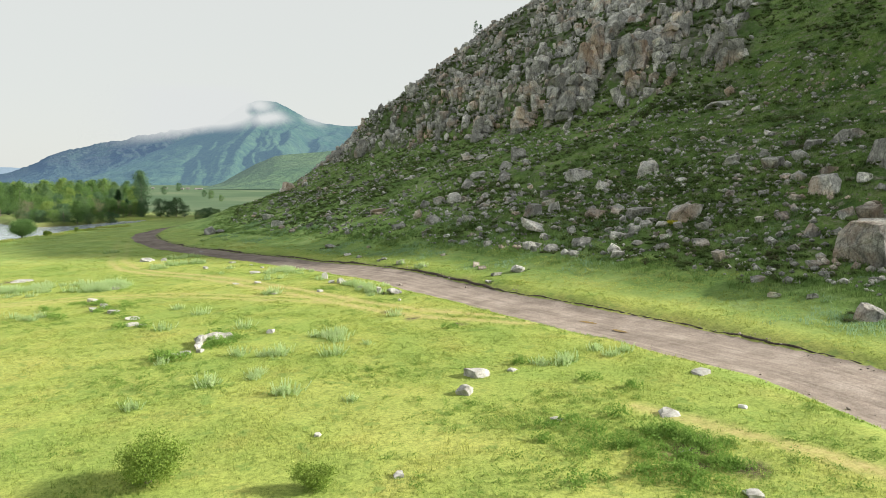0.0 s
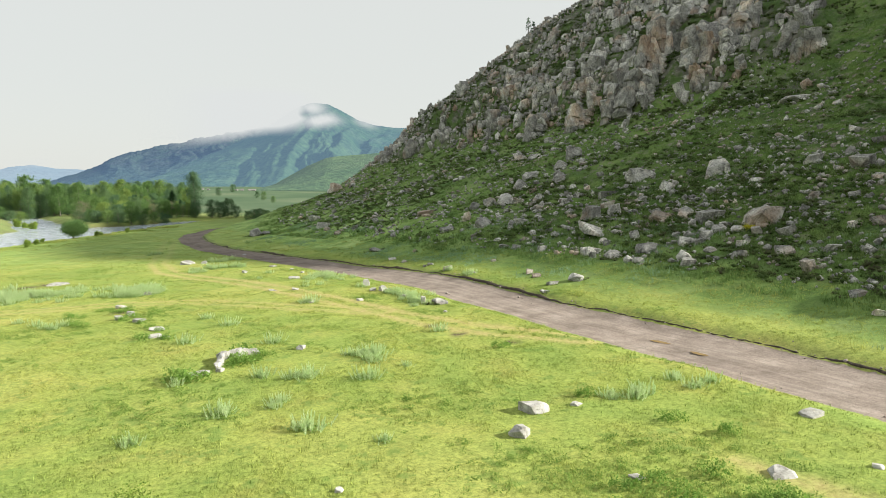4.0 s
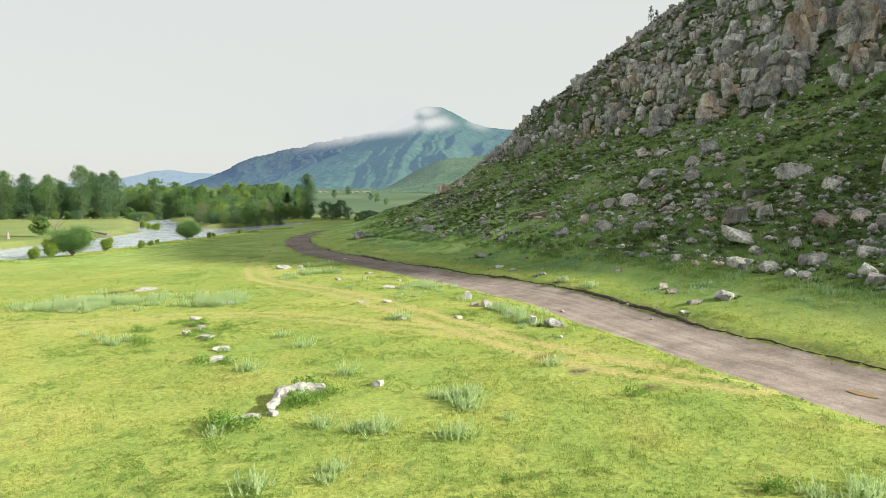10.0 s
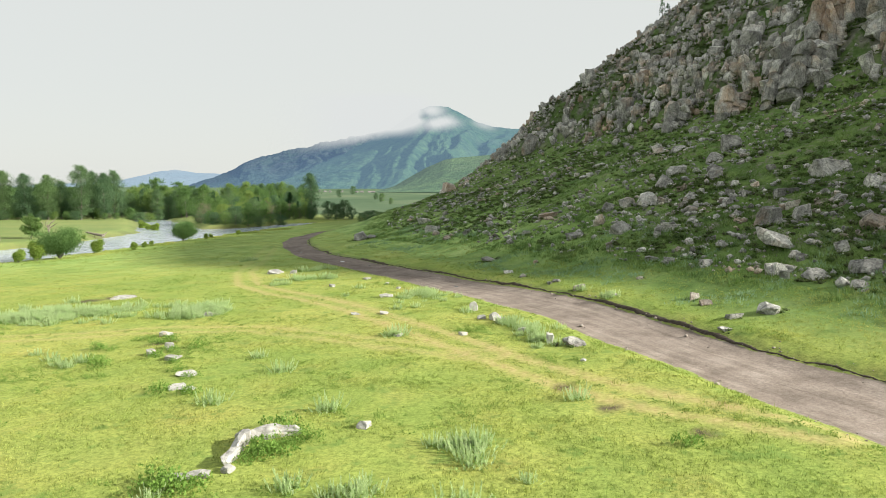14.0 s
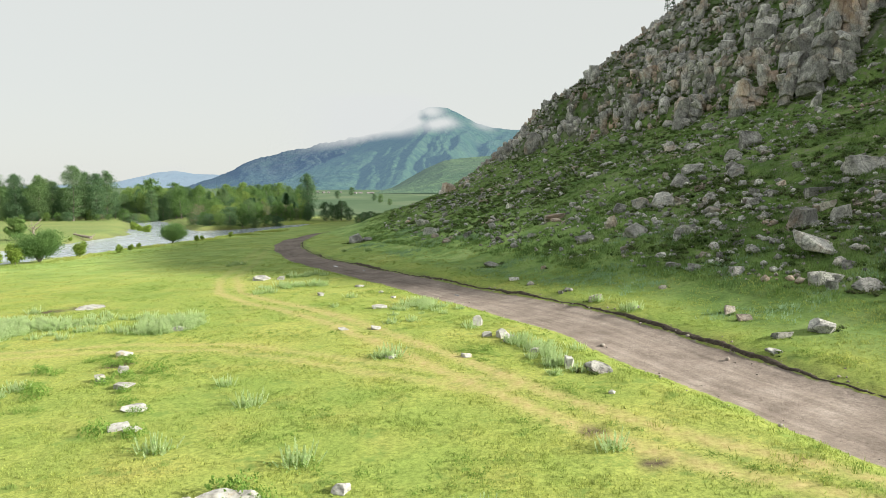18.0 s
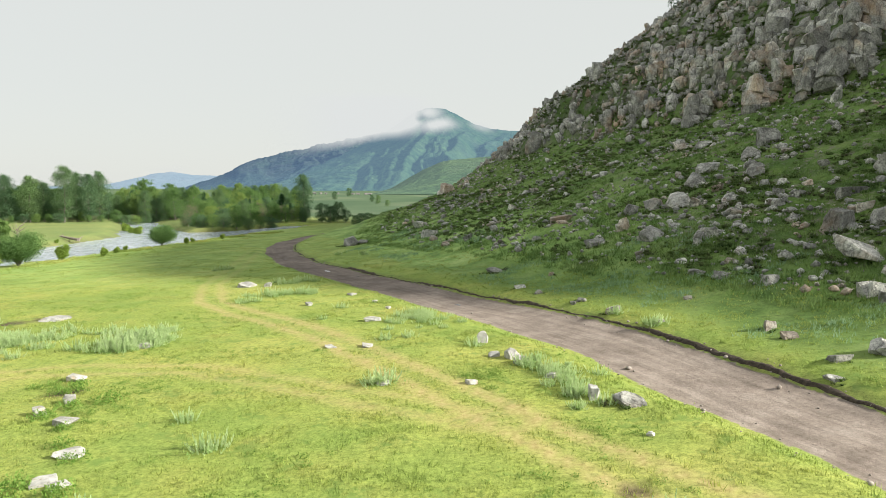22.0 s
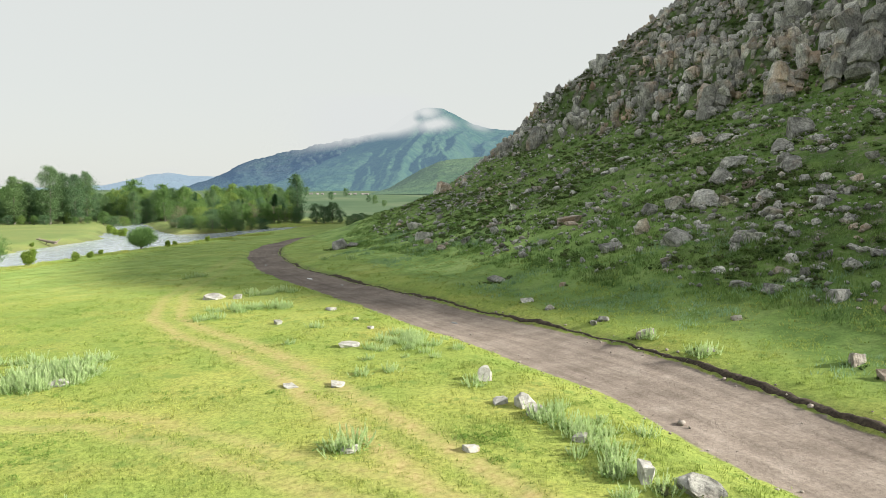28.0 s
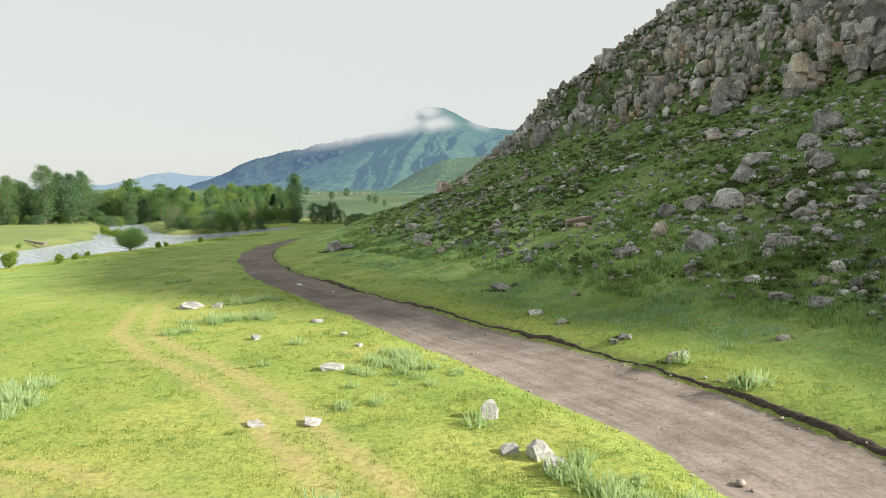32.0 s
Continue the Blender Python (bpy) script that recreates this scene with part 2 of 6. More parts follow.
def lush_colours(n, l, p):
    """Thicker, lighter grass of the far flank, its colour brightened to offset the shade there."""
    c = ramp(n, l, tex_noise(n, l, p, 0.35, 5, 0.6), [(0.34, (0.140, 0.240, 0.070)), (0.5, (0.230, 0.352, 0.102)), (0.66, (0.325, 0.435, 0.155))])
    return mixc(n, l, 0.7, c, ramp(n, l, tex_noise(n, l, p, 4.2, 8, 0.8), [(0.34, (0.40, 0.43, 0.40)), (0.5, (1.03, 1.03, 1.03)), (0.66, (1.5, 1.45, 1.4))]), "MULTIPLY")


def ground_material():
    mat, n, l, b = material("ground_turf", 0.95, 0, 0.1)
    p = world_pos(n)
    grass, fine = grass_colours(n, l, p)
    hillc = mixc(n, l, attr(n, "lush"), hill_colours(n, l, p), lush_colours(n, l, p))
    c = mixc(n, l, attr(n, "hill"), grass, hillc)
    # stony soil between the herbs
    soil = ramp(n, l, tex_noise(n, l, p, 3.0, 6, 0.7), [(0.3, (0.10, 0.085, 0.065)), (0.6, (0.23, 0.21, 0.18)), (0.8, (0.36, 0.35, 0.32))])
    c = mixc(n, l, math_node(n, l, "MULTIPLY", attr(n, "stony"), ramp(n, l, tex_noise(n, l, p, 1.1, 5, 0.7), [(0.52, (0, 0, 0)), (0.62, (1, 1, 1))])), c, soil)
    # worn wheel tracks across the turf
    dry = ramp(n, l, fine, [(0.3, (0.35, 0.275, 0.115)), (0.7, (0.53, 0.43, 0.21))])
    c = mixc(n, l, math_node(n, l, "MULTIPLY", attr(n, "track"), ramp(n, l, tex_noise(n, l, p, 1.6, 4), [(0.3, (0.45, 0.45, 0.45)), (0.6, (1, 1, 1))])), c, dry)
    # far valley hayfields, darker and greyer: haze and cloud shade in the colour
    hazed_fields = ramp(n, l, tex_noise(n, l, p, 0.012, 3), [(0.38, (0.066, 0.112, 0.062)), (0.52, (0.092, 0.140, 0.078)), (0.66, (0.125, 0.162, 0.096))])
    c = mixc(n, l, attr(n, "plain"), c, hazed_fields)
    # bare road
    rd = ramp(n, l, tex_noise(n, l, p, 0.6, 6, 0.65), [(0.3, (0.195, 0.160, 0.136)), (0.5, (0.285, 0.238, 0.205)), (0.7, (0.372, 0.318, 0.278))])
    rd = mixc(n, l, 0.6, rd, ramp(n, l, tex_noise(n, l, p, 9.0, 5, 0.75), [(0.3, (0.6, 0.6, 0.6)), (0.5, (1, 1, 1)), (0.72, (1.4, 1.4, 1.4))]), "MULTIPLY")
    lane = n.new("ShaderNodeCombineXYZ")
    l.new(math_node(n, l, "MULTIPLY", attr(n, "across"), 2.6), lane.inputs[0])
    l.new(math_node(n, l, "MULTIPLY", attr(n, "run"), 0.14), lane.inputs[1])
    rd = mixc(n, l, 0.5, rd, ramp(n, l, tex_noise(n, l, lane.outputs[0], 1.0, 5, 0.62), [(0.32, (0.55, 0.54, 0.53)), (0.5, (1, 1, 1)), (0.66, (1.3, 1.3, 1.3))]), "MULTIPLY")
    wet = mixc(n, l, attr(n, "wet"), rd, (0.075, 0.062, 0.058))
    edge = math_node(n, l, "ADD", attr(n, "road"), math_node(n, l, "MULTIPLY", math_node(n, l, "SUBTRACT", tex_noise(n, l, p, 1.8, 5, 0.7), 0.5), 0.9))
    edge_mask = ramp(n, l, edge, [(0.46, (0, 0, 0)), (0.56, (1, 1, 1))])
    c = mixc(n, l, edge_mask, c, wet)
    lip = mixc(n, l, 1.0, (0.045, 0.036, 0.028), ramp(n, l, fine, [(0.3, (0.6, 0.6, 0.6)), (0.7, (1.5, 1.5, 1.5))]), "MULTIPLY")
    c = mixc(n, l, attr(n, "lip"), c, lip)
    mud = ramp(n, l, fine, [(0.3, (0.065, 0.048, 0.034)), (0.7, (0.15, 0.115, 0.085))])
    c = mixc(n, l, attr(n, "bank"), c, mud)
    # dark herbs and bare rock between the blocks, with the blocks' shade put in
    herbs = ramp(n, l, tex_noise(n, l, p, 1.4, 6, 0.7), [(0.35, (0.030, 0.052, 0.022)), (0.6, (0.070, 0.115, 0.036)), (0.75, (0.13, 0.18, 0.06))])
    rockc = ramp(n, l, tex_noise(n, l, p, 0.9, 6, 0.65), [(0.35, (0.07, 0.07, 0.06)), (0.55, (0.2, 0.19, 0.17)), (0.7, (0.3, 0.28, 0.25))])
    c = mixc(n, l, math_node(n, l, "MULTIPLY", attr(n, "crag"), ramp(n, l, tex_noise(n, l, p, 0.35, 5, 0.6), [(0.44, (0, 0, 0)), (0.54, (1, 1, 1))])), mixc(n, l, math_node(n, l, "MULTIPLY", attr(n, "crag"), 0.75), c, herbs), rockc)
    l.new(c, b.inputs["Base Color"])
    bump(n, l, b, math_node(n, l, "ADD", fine, tex_noise(n, l, p, 22.0, 4, 0.7)), 0.7, 0.06)
    return mat


def rock_material(name="grey_rock", rust=0.0):
    mat, n, l, b = material(name, 0.93, 0, 0.2)
    info = n.new("ShaderNodeObjectInfo")
    p = world_pos(n)
    base = ramp(n, l, tex_noise(n, l, p, 0.8, 6, 0.62), [(0.32, (0.165, 0.165, 0.158)), (0.5, (0.345, 0.342, 0.322)), (0.68, (0.57, 0.562, 0.525))])
    fine = tex_noise(n, l, p, 6.0, 8, 0.8)
    c = mixc(n, l, 0.85, base, ramp(n, l, fine, [(0.36, (0.28, 0.28, 0.28)), (0.5, (1, 1, 1)), (0.64, (1.5, 1.5, 1.48))]), "MULTIPLY")
    warm = math_node(n, l, "ADD", tex_noise(n, l, p, 0.22, 4, 0.6), math_node(n, l, "MULTIPLY", math_node(n, l, "SUBTRACT", info.outputs["Random"], 0.5), 0.16))
    c = mixc(n, l, ramp(n, l, warm, [(0.54 - rust, (0, 0, 0)), (0.70 - rust, (0.85, 0.85, 0.85))]), c, mixc(n, l, 0.55, c, (0.52, 0.315, 0.175)))
    lichen = ramp(n, l, tex_noise(n, l, p, 3.2, 5, 0.7), [(0.60, (0, 0, 0)), (0.68, (0.6, 0.6, 0.6))])
    c = mixc(n, l, lichen, c, (0.40, 0.40, 0.35))
    dark = ramp(n, l, tex_noise(n, l, p, 2.0, 6, 0.7), [(0.30, (0.45, 0.45, 0.45)), (0.42, (0, 0, 0))])
    c = mixc(n, l, dark, c, (0.055, 0.055, 0.048))
    # thin dark fissures that wander, mostly upright
    stretch = n.new("ShaderNodeVectorMath")
    stretch.operation = "MULTIPLY"
    stretch.inputs[1].default_value = (1.0, 1.0, 0.5)
    l.new(p, stretch.inputs[0])
    for scale, width in ((0.55, 0.022), (1.5, 0.018)):
        line = ramp(n, l, tex_noise(n, l, stretch.outputs[0], scale, 3, 0.5), [(0.5 - width, (0, 0, 0)), (0.5, (0.5, 0.5, 0.5)), (0.5 + width, (0, 0, 0))])
        c = mixc(n, l, line, c, (0.045, 0.043, 0.038))
    tone = n.new("ShaderNodeMapRange")
    tone.inputs[3].default_value, tone.inputs[4].default_value = 0.82, 1.42
    isl = n.new("ShaderNodeNewGeometry").outputs["Random Per Island"]
    l.new(math_node(n, l, "FRACT", math_node(n, l, "ADD", info.outputs["Random"], isl), 0.0), tone.inputs[0])
    m = n.new("ShaderNodeVectorMath")
    m.operation = "SCALE"
    l.new(c, m.inputs[0])
    l.new(tone.outputs[0], m.inputs[3])
    l.new(m.outputs[0], b.inputs["Base Color"])
    crack = n.new("ShaderNodeTexVoronoi")
    crack.feature = "DISTANCE_TO_EDGE"
    crack.inputs["Scale"].default_value = 1.6
    l.new(p, crack.inputs["Vector"])
    h = math_node(n, l, "ADD", math_node(n, l, "MULTIPLY", fine, 0.6), math_node(n, l, "MULTIPLY", ramp(n, l, crack.outputs["Distance"], [(0.0, (0, 0, 0)), (0.05, (1, 1, 1))]), 0.12))
    bump(n, l, b, h, 0.9, 0.16)
    return mat


def pale_stone_material():
    mat, n, l, b = material("pale_stone", 0.93, 0, 0.2)
    p = world_pos(n)
    c = ramp(n, l, tex_noise(n, l, p, 2.2, 6, 0.65), [(0.32, (0.230, 0.225, 0.205)), (0.5, (0.410, 0.402, 0.378)), (0.68, (0.60, 0.592, 0.56))])
    stain = ramp(n, l, tex_noise(n, l, p, 3.5, 5, 0.6), [(0.6, (0, 0, 0)), (0.7, (0.6, 0.6, 0.6))])
    c = mixc(n, l, stain, c, (0.42, 0.30, 0.14))
    c = mixc(n, l, ramp(n, l, tex_noise(n, l, p, 9.0, 6, 0.75), [(0.36, (0.6, 0.6, 0.6)), (0.46, (0, 0, 0))]), c, (0.14, 0.13, 0.11))
    l.new(c, b.inputs["Base Color"])
    bump(n, l, b, tex_noise(n, l, p, 10.0, 6, 0.75), 0.6, 0.06)
    return mat


def leaf_material(name, dark, light, scale=0.5, yellow=None, trans=0.35, dry=None):
    """Leaves: colour by clump and by tree, some light let through."""
    mat, n, l, b = material(name, 0.8, 0, 0.12)
    info = n.new("ShaderNodeObjectInfo")
    isl = n.new("ShaderNodeNewGeometry").outputs["Random Per Island"]
    p = world_pos(n)
    mixed = math_node(n, l, "ADD", math_node(n, l, "MULTIPLY", tex_noise(n, l, p, scale, 3), 0.7), math_node(n, l, "MULTIPLY", isl, 0.3))
    c = ramp(n, l, mixed, [(0.3, dark), (0.72, light)])
    if yellow:
        c = mixc(n, l, ramp(n, l, info.outputs["Random"], [(0.45, (0, 0, 0)), (1.0, (0.85, 0.85, 0.85))]), c, yellow)
    if dry:
        c = mixc(n, l, ramp(n, l, tex_noise(n, l, p, 0.8, 4, 0.65), [(0.48, (0, 0, 0)), (0.62, (0.8, 0.8, 0.8))]), c, dry)
    l.new(c, b.inputs["Base Color"])
    tr = n.new("ShaderNodeBsdfTranslucent")
    l.new(c, tr.inputs[0])
    ms = n.new("ShaderNodeMixShader")
    ms.inputs[0].default_value = trans
    l.new(b.outputs[0], ms.inputs[1])
    l.new(tr.outputs[0], ms.inputs[2])
    l.new(ms.outputs[0], n["Material Output"].inputs[0])
    return mat


def plain_material(name, dark, light, scale=3.0, rough=0.9, bump_d=0.02):
    mat, n, l, b = material(name, rough)
    p = world_pos(n)
    t = tex_noise(n, l, p, scale, 6, 0.65)
    l.new(ramp(n, l, t, [(0.32, dark), (0.68, light)]), b.inputs["Base Color"])
    bump(n, l, b, t, 0.5, bump_d)
    return mat


def water_material():
    mat, n, l, b = material("river_water", 0.12, 0, 0.5)
    p = world_pos(n)
    b.inputs["IOR"].default_value = 1.33
    t = tex_noise(n, l, p, 0.5, 5, 0.6, 0.6)
    foam = ramp(n, l, tex_noise(n, l, p, 1.7, 7, 0.75, 0.6), [(0.54, (0, 0, 0)), (0.72, (0.7, 0.7, 0.7))])
    c = ramp(n, l, t, [(0.35, (0.34, 0.39, 0.46)), (0.65, (0.48, 0.54, 0.62))])
    l.new(mixc(n, l, foam, c, (0.74, 0.78, 0.83)), b.inputs["Base Color"])
    r = ramp(n, l, foam, [(0, (0.14, 0.14, 0.14)), (1, (0.6, 0.6, 0.6))])
    l.new(r, b.inputs["Roughness"])
    bump(n, l, b, math_node(n, l, "ADD", t, tex_noise(n, l, p, 2.2, 5, 0.7, 0.5)), 0.28, 0.10)
    return mat


def mountain_material(name, low, high, rock, haze_glow, haze, scale=0.004):
    """Far backdrop: slopes of grass and bare rock, haze put in as surface glow."""
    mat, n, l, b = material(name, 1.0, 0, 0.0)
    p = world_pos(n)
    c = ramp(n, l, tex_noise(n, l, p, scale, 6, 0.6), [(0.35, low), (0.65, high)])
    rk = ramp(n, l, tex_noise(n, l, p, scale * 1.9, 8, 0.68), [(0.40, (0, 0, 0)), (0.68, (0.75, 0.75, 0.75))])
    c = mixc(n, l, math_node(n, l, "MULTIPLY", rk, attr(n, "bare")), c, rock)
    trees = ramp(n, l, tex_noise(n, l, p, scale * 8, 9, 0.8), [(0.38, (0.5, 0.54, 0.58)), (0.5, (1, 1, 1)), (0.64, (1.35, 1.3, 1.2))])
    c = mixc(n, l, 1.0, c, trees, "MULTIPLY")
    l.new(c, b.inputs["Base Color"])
    b.inputs["Emission Color"].default_value = (*haze_glow, 1)
    l.new(math_node(n, l, "MULTIPLY", attr(n, "haze_glow"), haze), b.inputs["Emission Strength"])
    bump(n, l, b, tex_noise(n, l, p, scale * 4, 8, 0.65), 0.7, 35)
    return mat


GROUND = ground_material()
ROCK = rock_material()
RUSTY = rock_material("rusty_rock", 0.055)
PALE = pale_stone_material()
WATER = water_material()
BARK = plain_material("birch_bark", (0.08, 0.07, 0.055), (0.26, 0.24, 0.21), 4.0)
DEADWOOD = plain_material("dead_wood", (0.16, 0.13, 0.10), (0.36, 0.32, 0.27), 6.0)
LEAF_POPLAR = leaf_material("poplar_leaves", (0.070, 0.140, 0.072), (0.155, 0.250, 0.125), 0.35, (0.16, 0.25, 0.10), 0.45)
LEAF_WILLOW = leaf_material("willow_leaves", (0.085, 0.165, 0.055), (0.190, 0.310, 0.100), 0.5, (0.25, 0.34, 0.09), 0.45)
LEAF_DARK = leaf_material("dark_conifer_needles", (0.042, 0.092, 0.045), (0.090, 0.165, 0.070), 0.5, None, 0.45)
LEAF_GREY = leaf_material("grey_willow_leaves", (0.13, 0.15, 0.08), (0.25, 0.26, 0.15), 0.5)
SCRUB = leaf_material("hill_scrub_leaves", (0.050, 0.086, 0.030), (0.140, 0.205, 0.062), 0.6, None, 0.45, (0.115, 0.108, 0.068))
SAGE = leaf_material("sage_leaves", (0.44, 0.57, 0.28), (0.62, 0.72, 0.43), 0.8, None, 0.5)


# ---- ground ----
def spaced(lo, hi, a, b, fine, grow=1.12, most=60):
    """Coordinates from lo to hi: even and fine between a and b, wider and wider outside."""
    mid = list(np.arange(a, b + fine / 2, fine))
    up, step = [], fine
    v = mid[-1]
    while v < hi:
        step = min(step * grow, most)
        v += step
        up.append(v)
    down, step = [], fine
    v = mid[0]
    while v > lo:
        step = min(step * grow, most)
        v -= step
        down.append(v)
    return np.array(down[::-1] + mid + up)


def lush_zone(x, y):
    u = x + 0.47 * y
    return np.clip(smooth(70, 105, y + 12 * fbm(x / 12, y / 12, 55, 3)) * (0.42 + 0.58 * smooth(66, 50, u + 6 * fbm(x / 9, y / 9, 58, 2))) + 0.40 * smooth(54, 44, u + 4 * fbm(x / 6, y / 6, 56, 2)), 0, 1)


def build_ground():
    xs = spaced(-3500, 3500, -36, 46, 0.38, 1.05, 160)
    ys = spaced(-120, 4300, 12, 150, 0.40, 1.04, 160)
    gx, gy = np.meshgrid(xs, ys)
    x, y = gx.ravel(), gy.ravel()
    z = lie(x, y)
    d, along, side = poly_dist(x, y, ROAD)
    half = np.interp(along, range(len(ROAD_HALF)), ROAD_HALF)
    rim = half + 0.25 * vnoise(x / 1.3, y / 1.3, 41) + 0.3 * vnoise(x / 5, y / 5, 42)
    road = smooth(0.7, -0.7, d - rim)
    lip = smooth(0.0, 0.5, np.exp(-((d - rim - 0.32) / 0.30) ** 2) + 0.5 * vnoise(x / 0.8, y / 0.8, 46) - 0.15) * (side > 0) * smooth(18, 30, y)
    wet = (0.15 + 0.45 * smooth(55, 95, y)) * (0.75 + 0.8 * vnoise(x / 3, y / 3, 45))
    u = x + 0.47 * y
    hill = smooth(32, 40, u + 5 * fbm(x / 9, y / 9, 51, 3) - 4 * smooth(90, 145, y)) * (0.35 + 0.65 * (side > 0) * smooth(0.2, 3.5, d - half))
    on = smooth(0.02, 0.35, hill_up(x, y)) * smooth(420, 330, np.hypot(x, y))
    hill = np.maximum(hill, smooth(0.3, 2.0, hill_up(x, y))) * on
    river_x = np.interp(y, [p[1] for p in RIVER[:12]], [p[0] for p in RIVER[:12]])
    hill = np.maximum(hill, 0.6 * smooth(70, 115, y + 14 * fbm(x / 14, y / 14, 57, 3)) * smooth(4, 16, x - river_x) * smooth(330, 250, np.hypot(x, y)))   # greener look of the shaded far meadow, put into its colour
    run = np.concatenate([[0], np.cumsum([math.dist(p, q) for p, q in zip(ROAD[:-1], ROAD[1:])])])
    run = np.interp(along, np.arange(len(ROAD)), run)
    stony = smooth(44, 54, u + 6 * fbm(x / 8, y / 8, 52, 3)) * (0.9 - 0.5 * lush_zone(x, y)) * on
    crag = 0.5 * smooth(88, 92, u + 4 * fbm(x / 7, y / 7, 53, 3) + 9 * smooth(120, 165, y)) * smooth(4, 0, x - 55 - 0.85 * (y - 88)) * (y > 70) * on
    crag_at, _ = crag_step(x, y)
    crag = crag * (0.35 + 1.3 * smooth(0.62, 0.42, crag_at))
    track = np.zeros(len(x))
    for line, gauge, depth in TRACKS:
        td, _, _ = poly_dist(x, y, line)
        wob = 0.25 * vnoise(x / 4, y / 4, 61)
        fade = 1 - 0.75 * smooth(72, 92, y)
        track = np.maximum(track, fade * depth * np.exp(-((td + wob - gauge) / 0.36) ** 2))
    bank = np.zeros(len(x))
    for sx, sy, sr in ((9.2, 17.5, 0.8), (10.0, 18.2, 0.5), (8.9, 16.6, 0.5), (10.2, 15.9, 0.6), (-26.8, 69.0, 1.3), (-28.6, 67.4, 1.1), (3.2, 41.6, 0.5), (-15.6, 51.0, 0.7), (4.4, 39.2, 0.45), (6.6, 36.6, 0.5)):
        bank = np.maximum(bank, smooth(1.2, 0.3, np.hypot(x - sx, y - sy) / sr + 0.7 * fbm(x / 0.7, y / 0.7, 66, 2)))
    for line, halves in ((RIVER, RIVER_HALF), (BRANCH, BRANCH_HALF)):
        rd, ra, _ = poly_dist(x, y, line)
        edge = rd - np.interp(ra, range(len(halves)), halves) + 1.2 * vnoise(x / 6, y / 6, 31)
        bank = np.maximum(bank, 0.6 * smooth(1.0, 0.3, edge))
    nx, ny = len(xs), len(ys)
    i = np.arange(nx * ny).reshape(ny, nx)
    faces = np.stack([i[:-1, :-1], i[:-1, 1:], i[1:, 1:], i[1:, :-1]], -1).reshape(-1, 4)
    me = np_mesh("ground", np.stack([x, y, z], 1), faces, GROUND, True,
                 (("road", road), ("lip", lip * 0.35), ("wet", np.clip(wet, 0, 0.85)), ("hill", hill), ("stony", stony), ("crag", crag), ("track", track), ("bank", bank), ("across", d * side), ("run", run), ("lush", lush_zone(x, y)), ("plain", np.maximum(smooth(250, 420, np.hypot(x, y)), 0.5 * smooth(2, 14, np.interp(y, [p[1] for p in RIVER[:12]], [p[0] for p in RIVER[:12]]) - x) * smooth(40, 90, y)))))
    return tagged(new("ground", me), "green valley meadow with a dirt road, rising into a stony hillside", "ground", kind="structure")


TRACKS = [
    ([(-30.5, 122), (-27.5, 108), (-24.4, 94.6), (-22.2, 83.8), (-18.7, 74.2), (-15, 69.0), (-11.6, 65.2), (-7.4, 59.6), (-3.2, 53), (-0.6, 48.8), (2.3, 44.2), (3.9, 42), (6.3, 39.3), (10, 36.5)], 0.72, 0.95),
    ([(9.6, 21.5), (10.8, 19.2), (12.2, 16.8), (13.5, 14)], 0.0, 0.8),
    ([(-32, 53.2), (-22, 53.7), (-17.2, 54.8), (-12, 54.4), (-7.8, 51.8), (-3.4, 48.9), (0.6, 46.4)], 0.65, 0.6),
]
build_ground()


def build_water():
    xs, ys = np.arange(-320, 70, 6.0), np.arange(10, 400, 6.0)
    gx, gy = np.meshgrid(xs, ys)
    i = np.arange(gx.size).reshape(gx.shape)
    faces = np.stack([i[:-1, :-1], i[:-1, 1:], i[1:, 1:], i[1:, :-1]], -1).reshape(-1, 4)
    # keep only the cells near the river
    cx, cy = gx[:-1, :-1].ravel() + 3, gy[:-1, :-1].ravel() + 3
    near = np.minimum(poly_dist(cx, cy, RIVER)[0], poly_dist(cx, cy, BRANCH)[0]) < 21
    me = np_mesh("river", np.stack([gx.ravel(), gy.ravel(), water_level(gy.ravel())], 1), faces[near], WATER, True)
    return tagged(new("river", me), "shallow rippling silver river between grassy banks", "river", kind="structure")


build_water()


# ---- far mountains ----
EYE = (0.0, 16.0, 7.3)


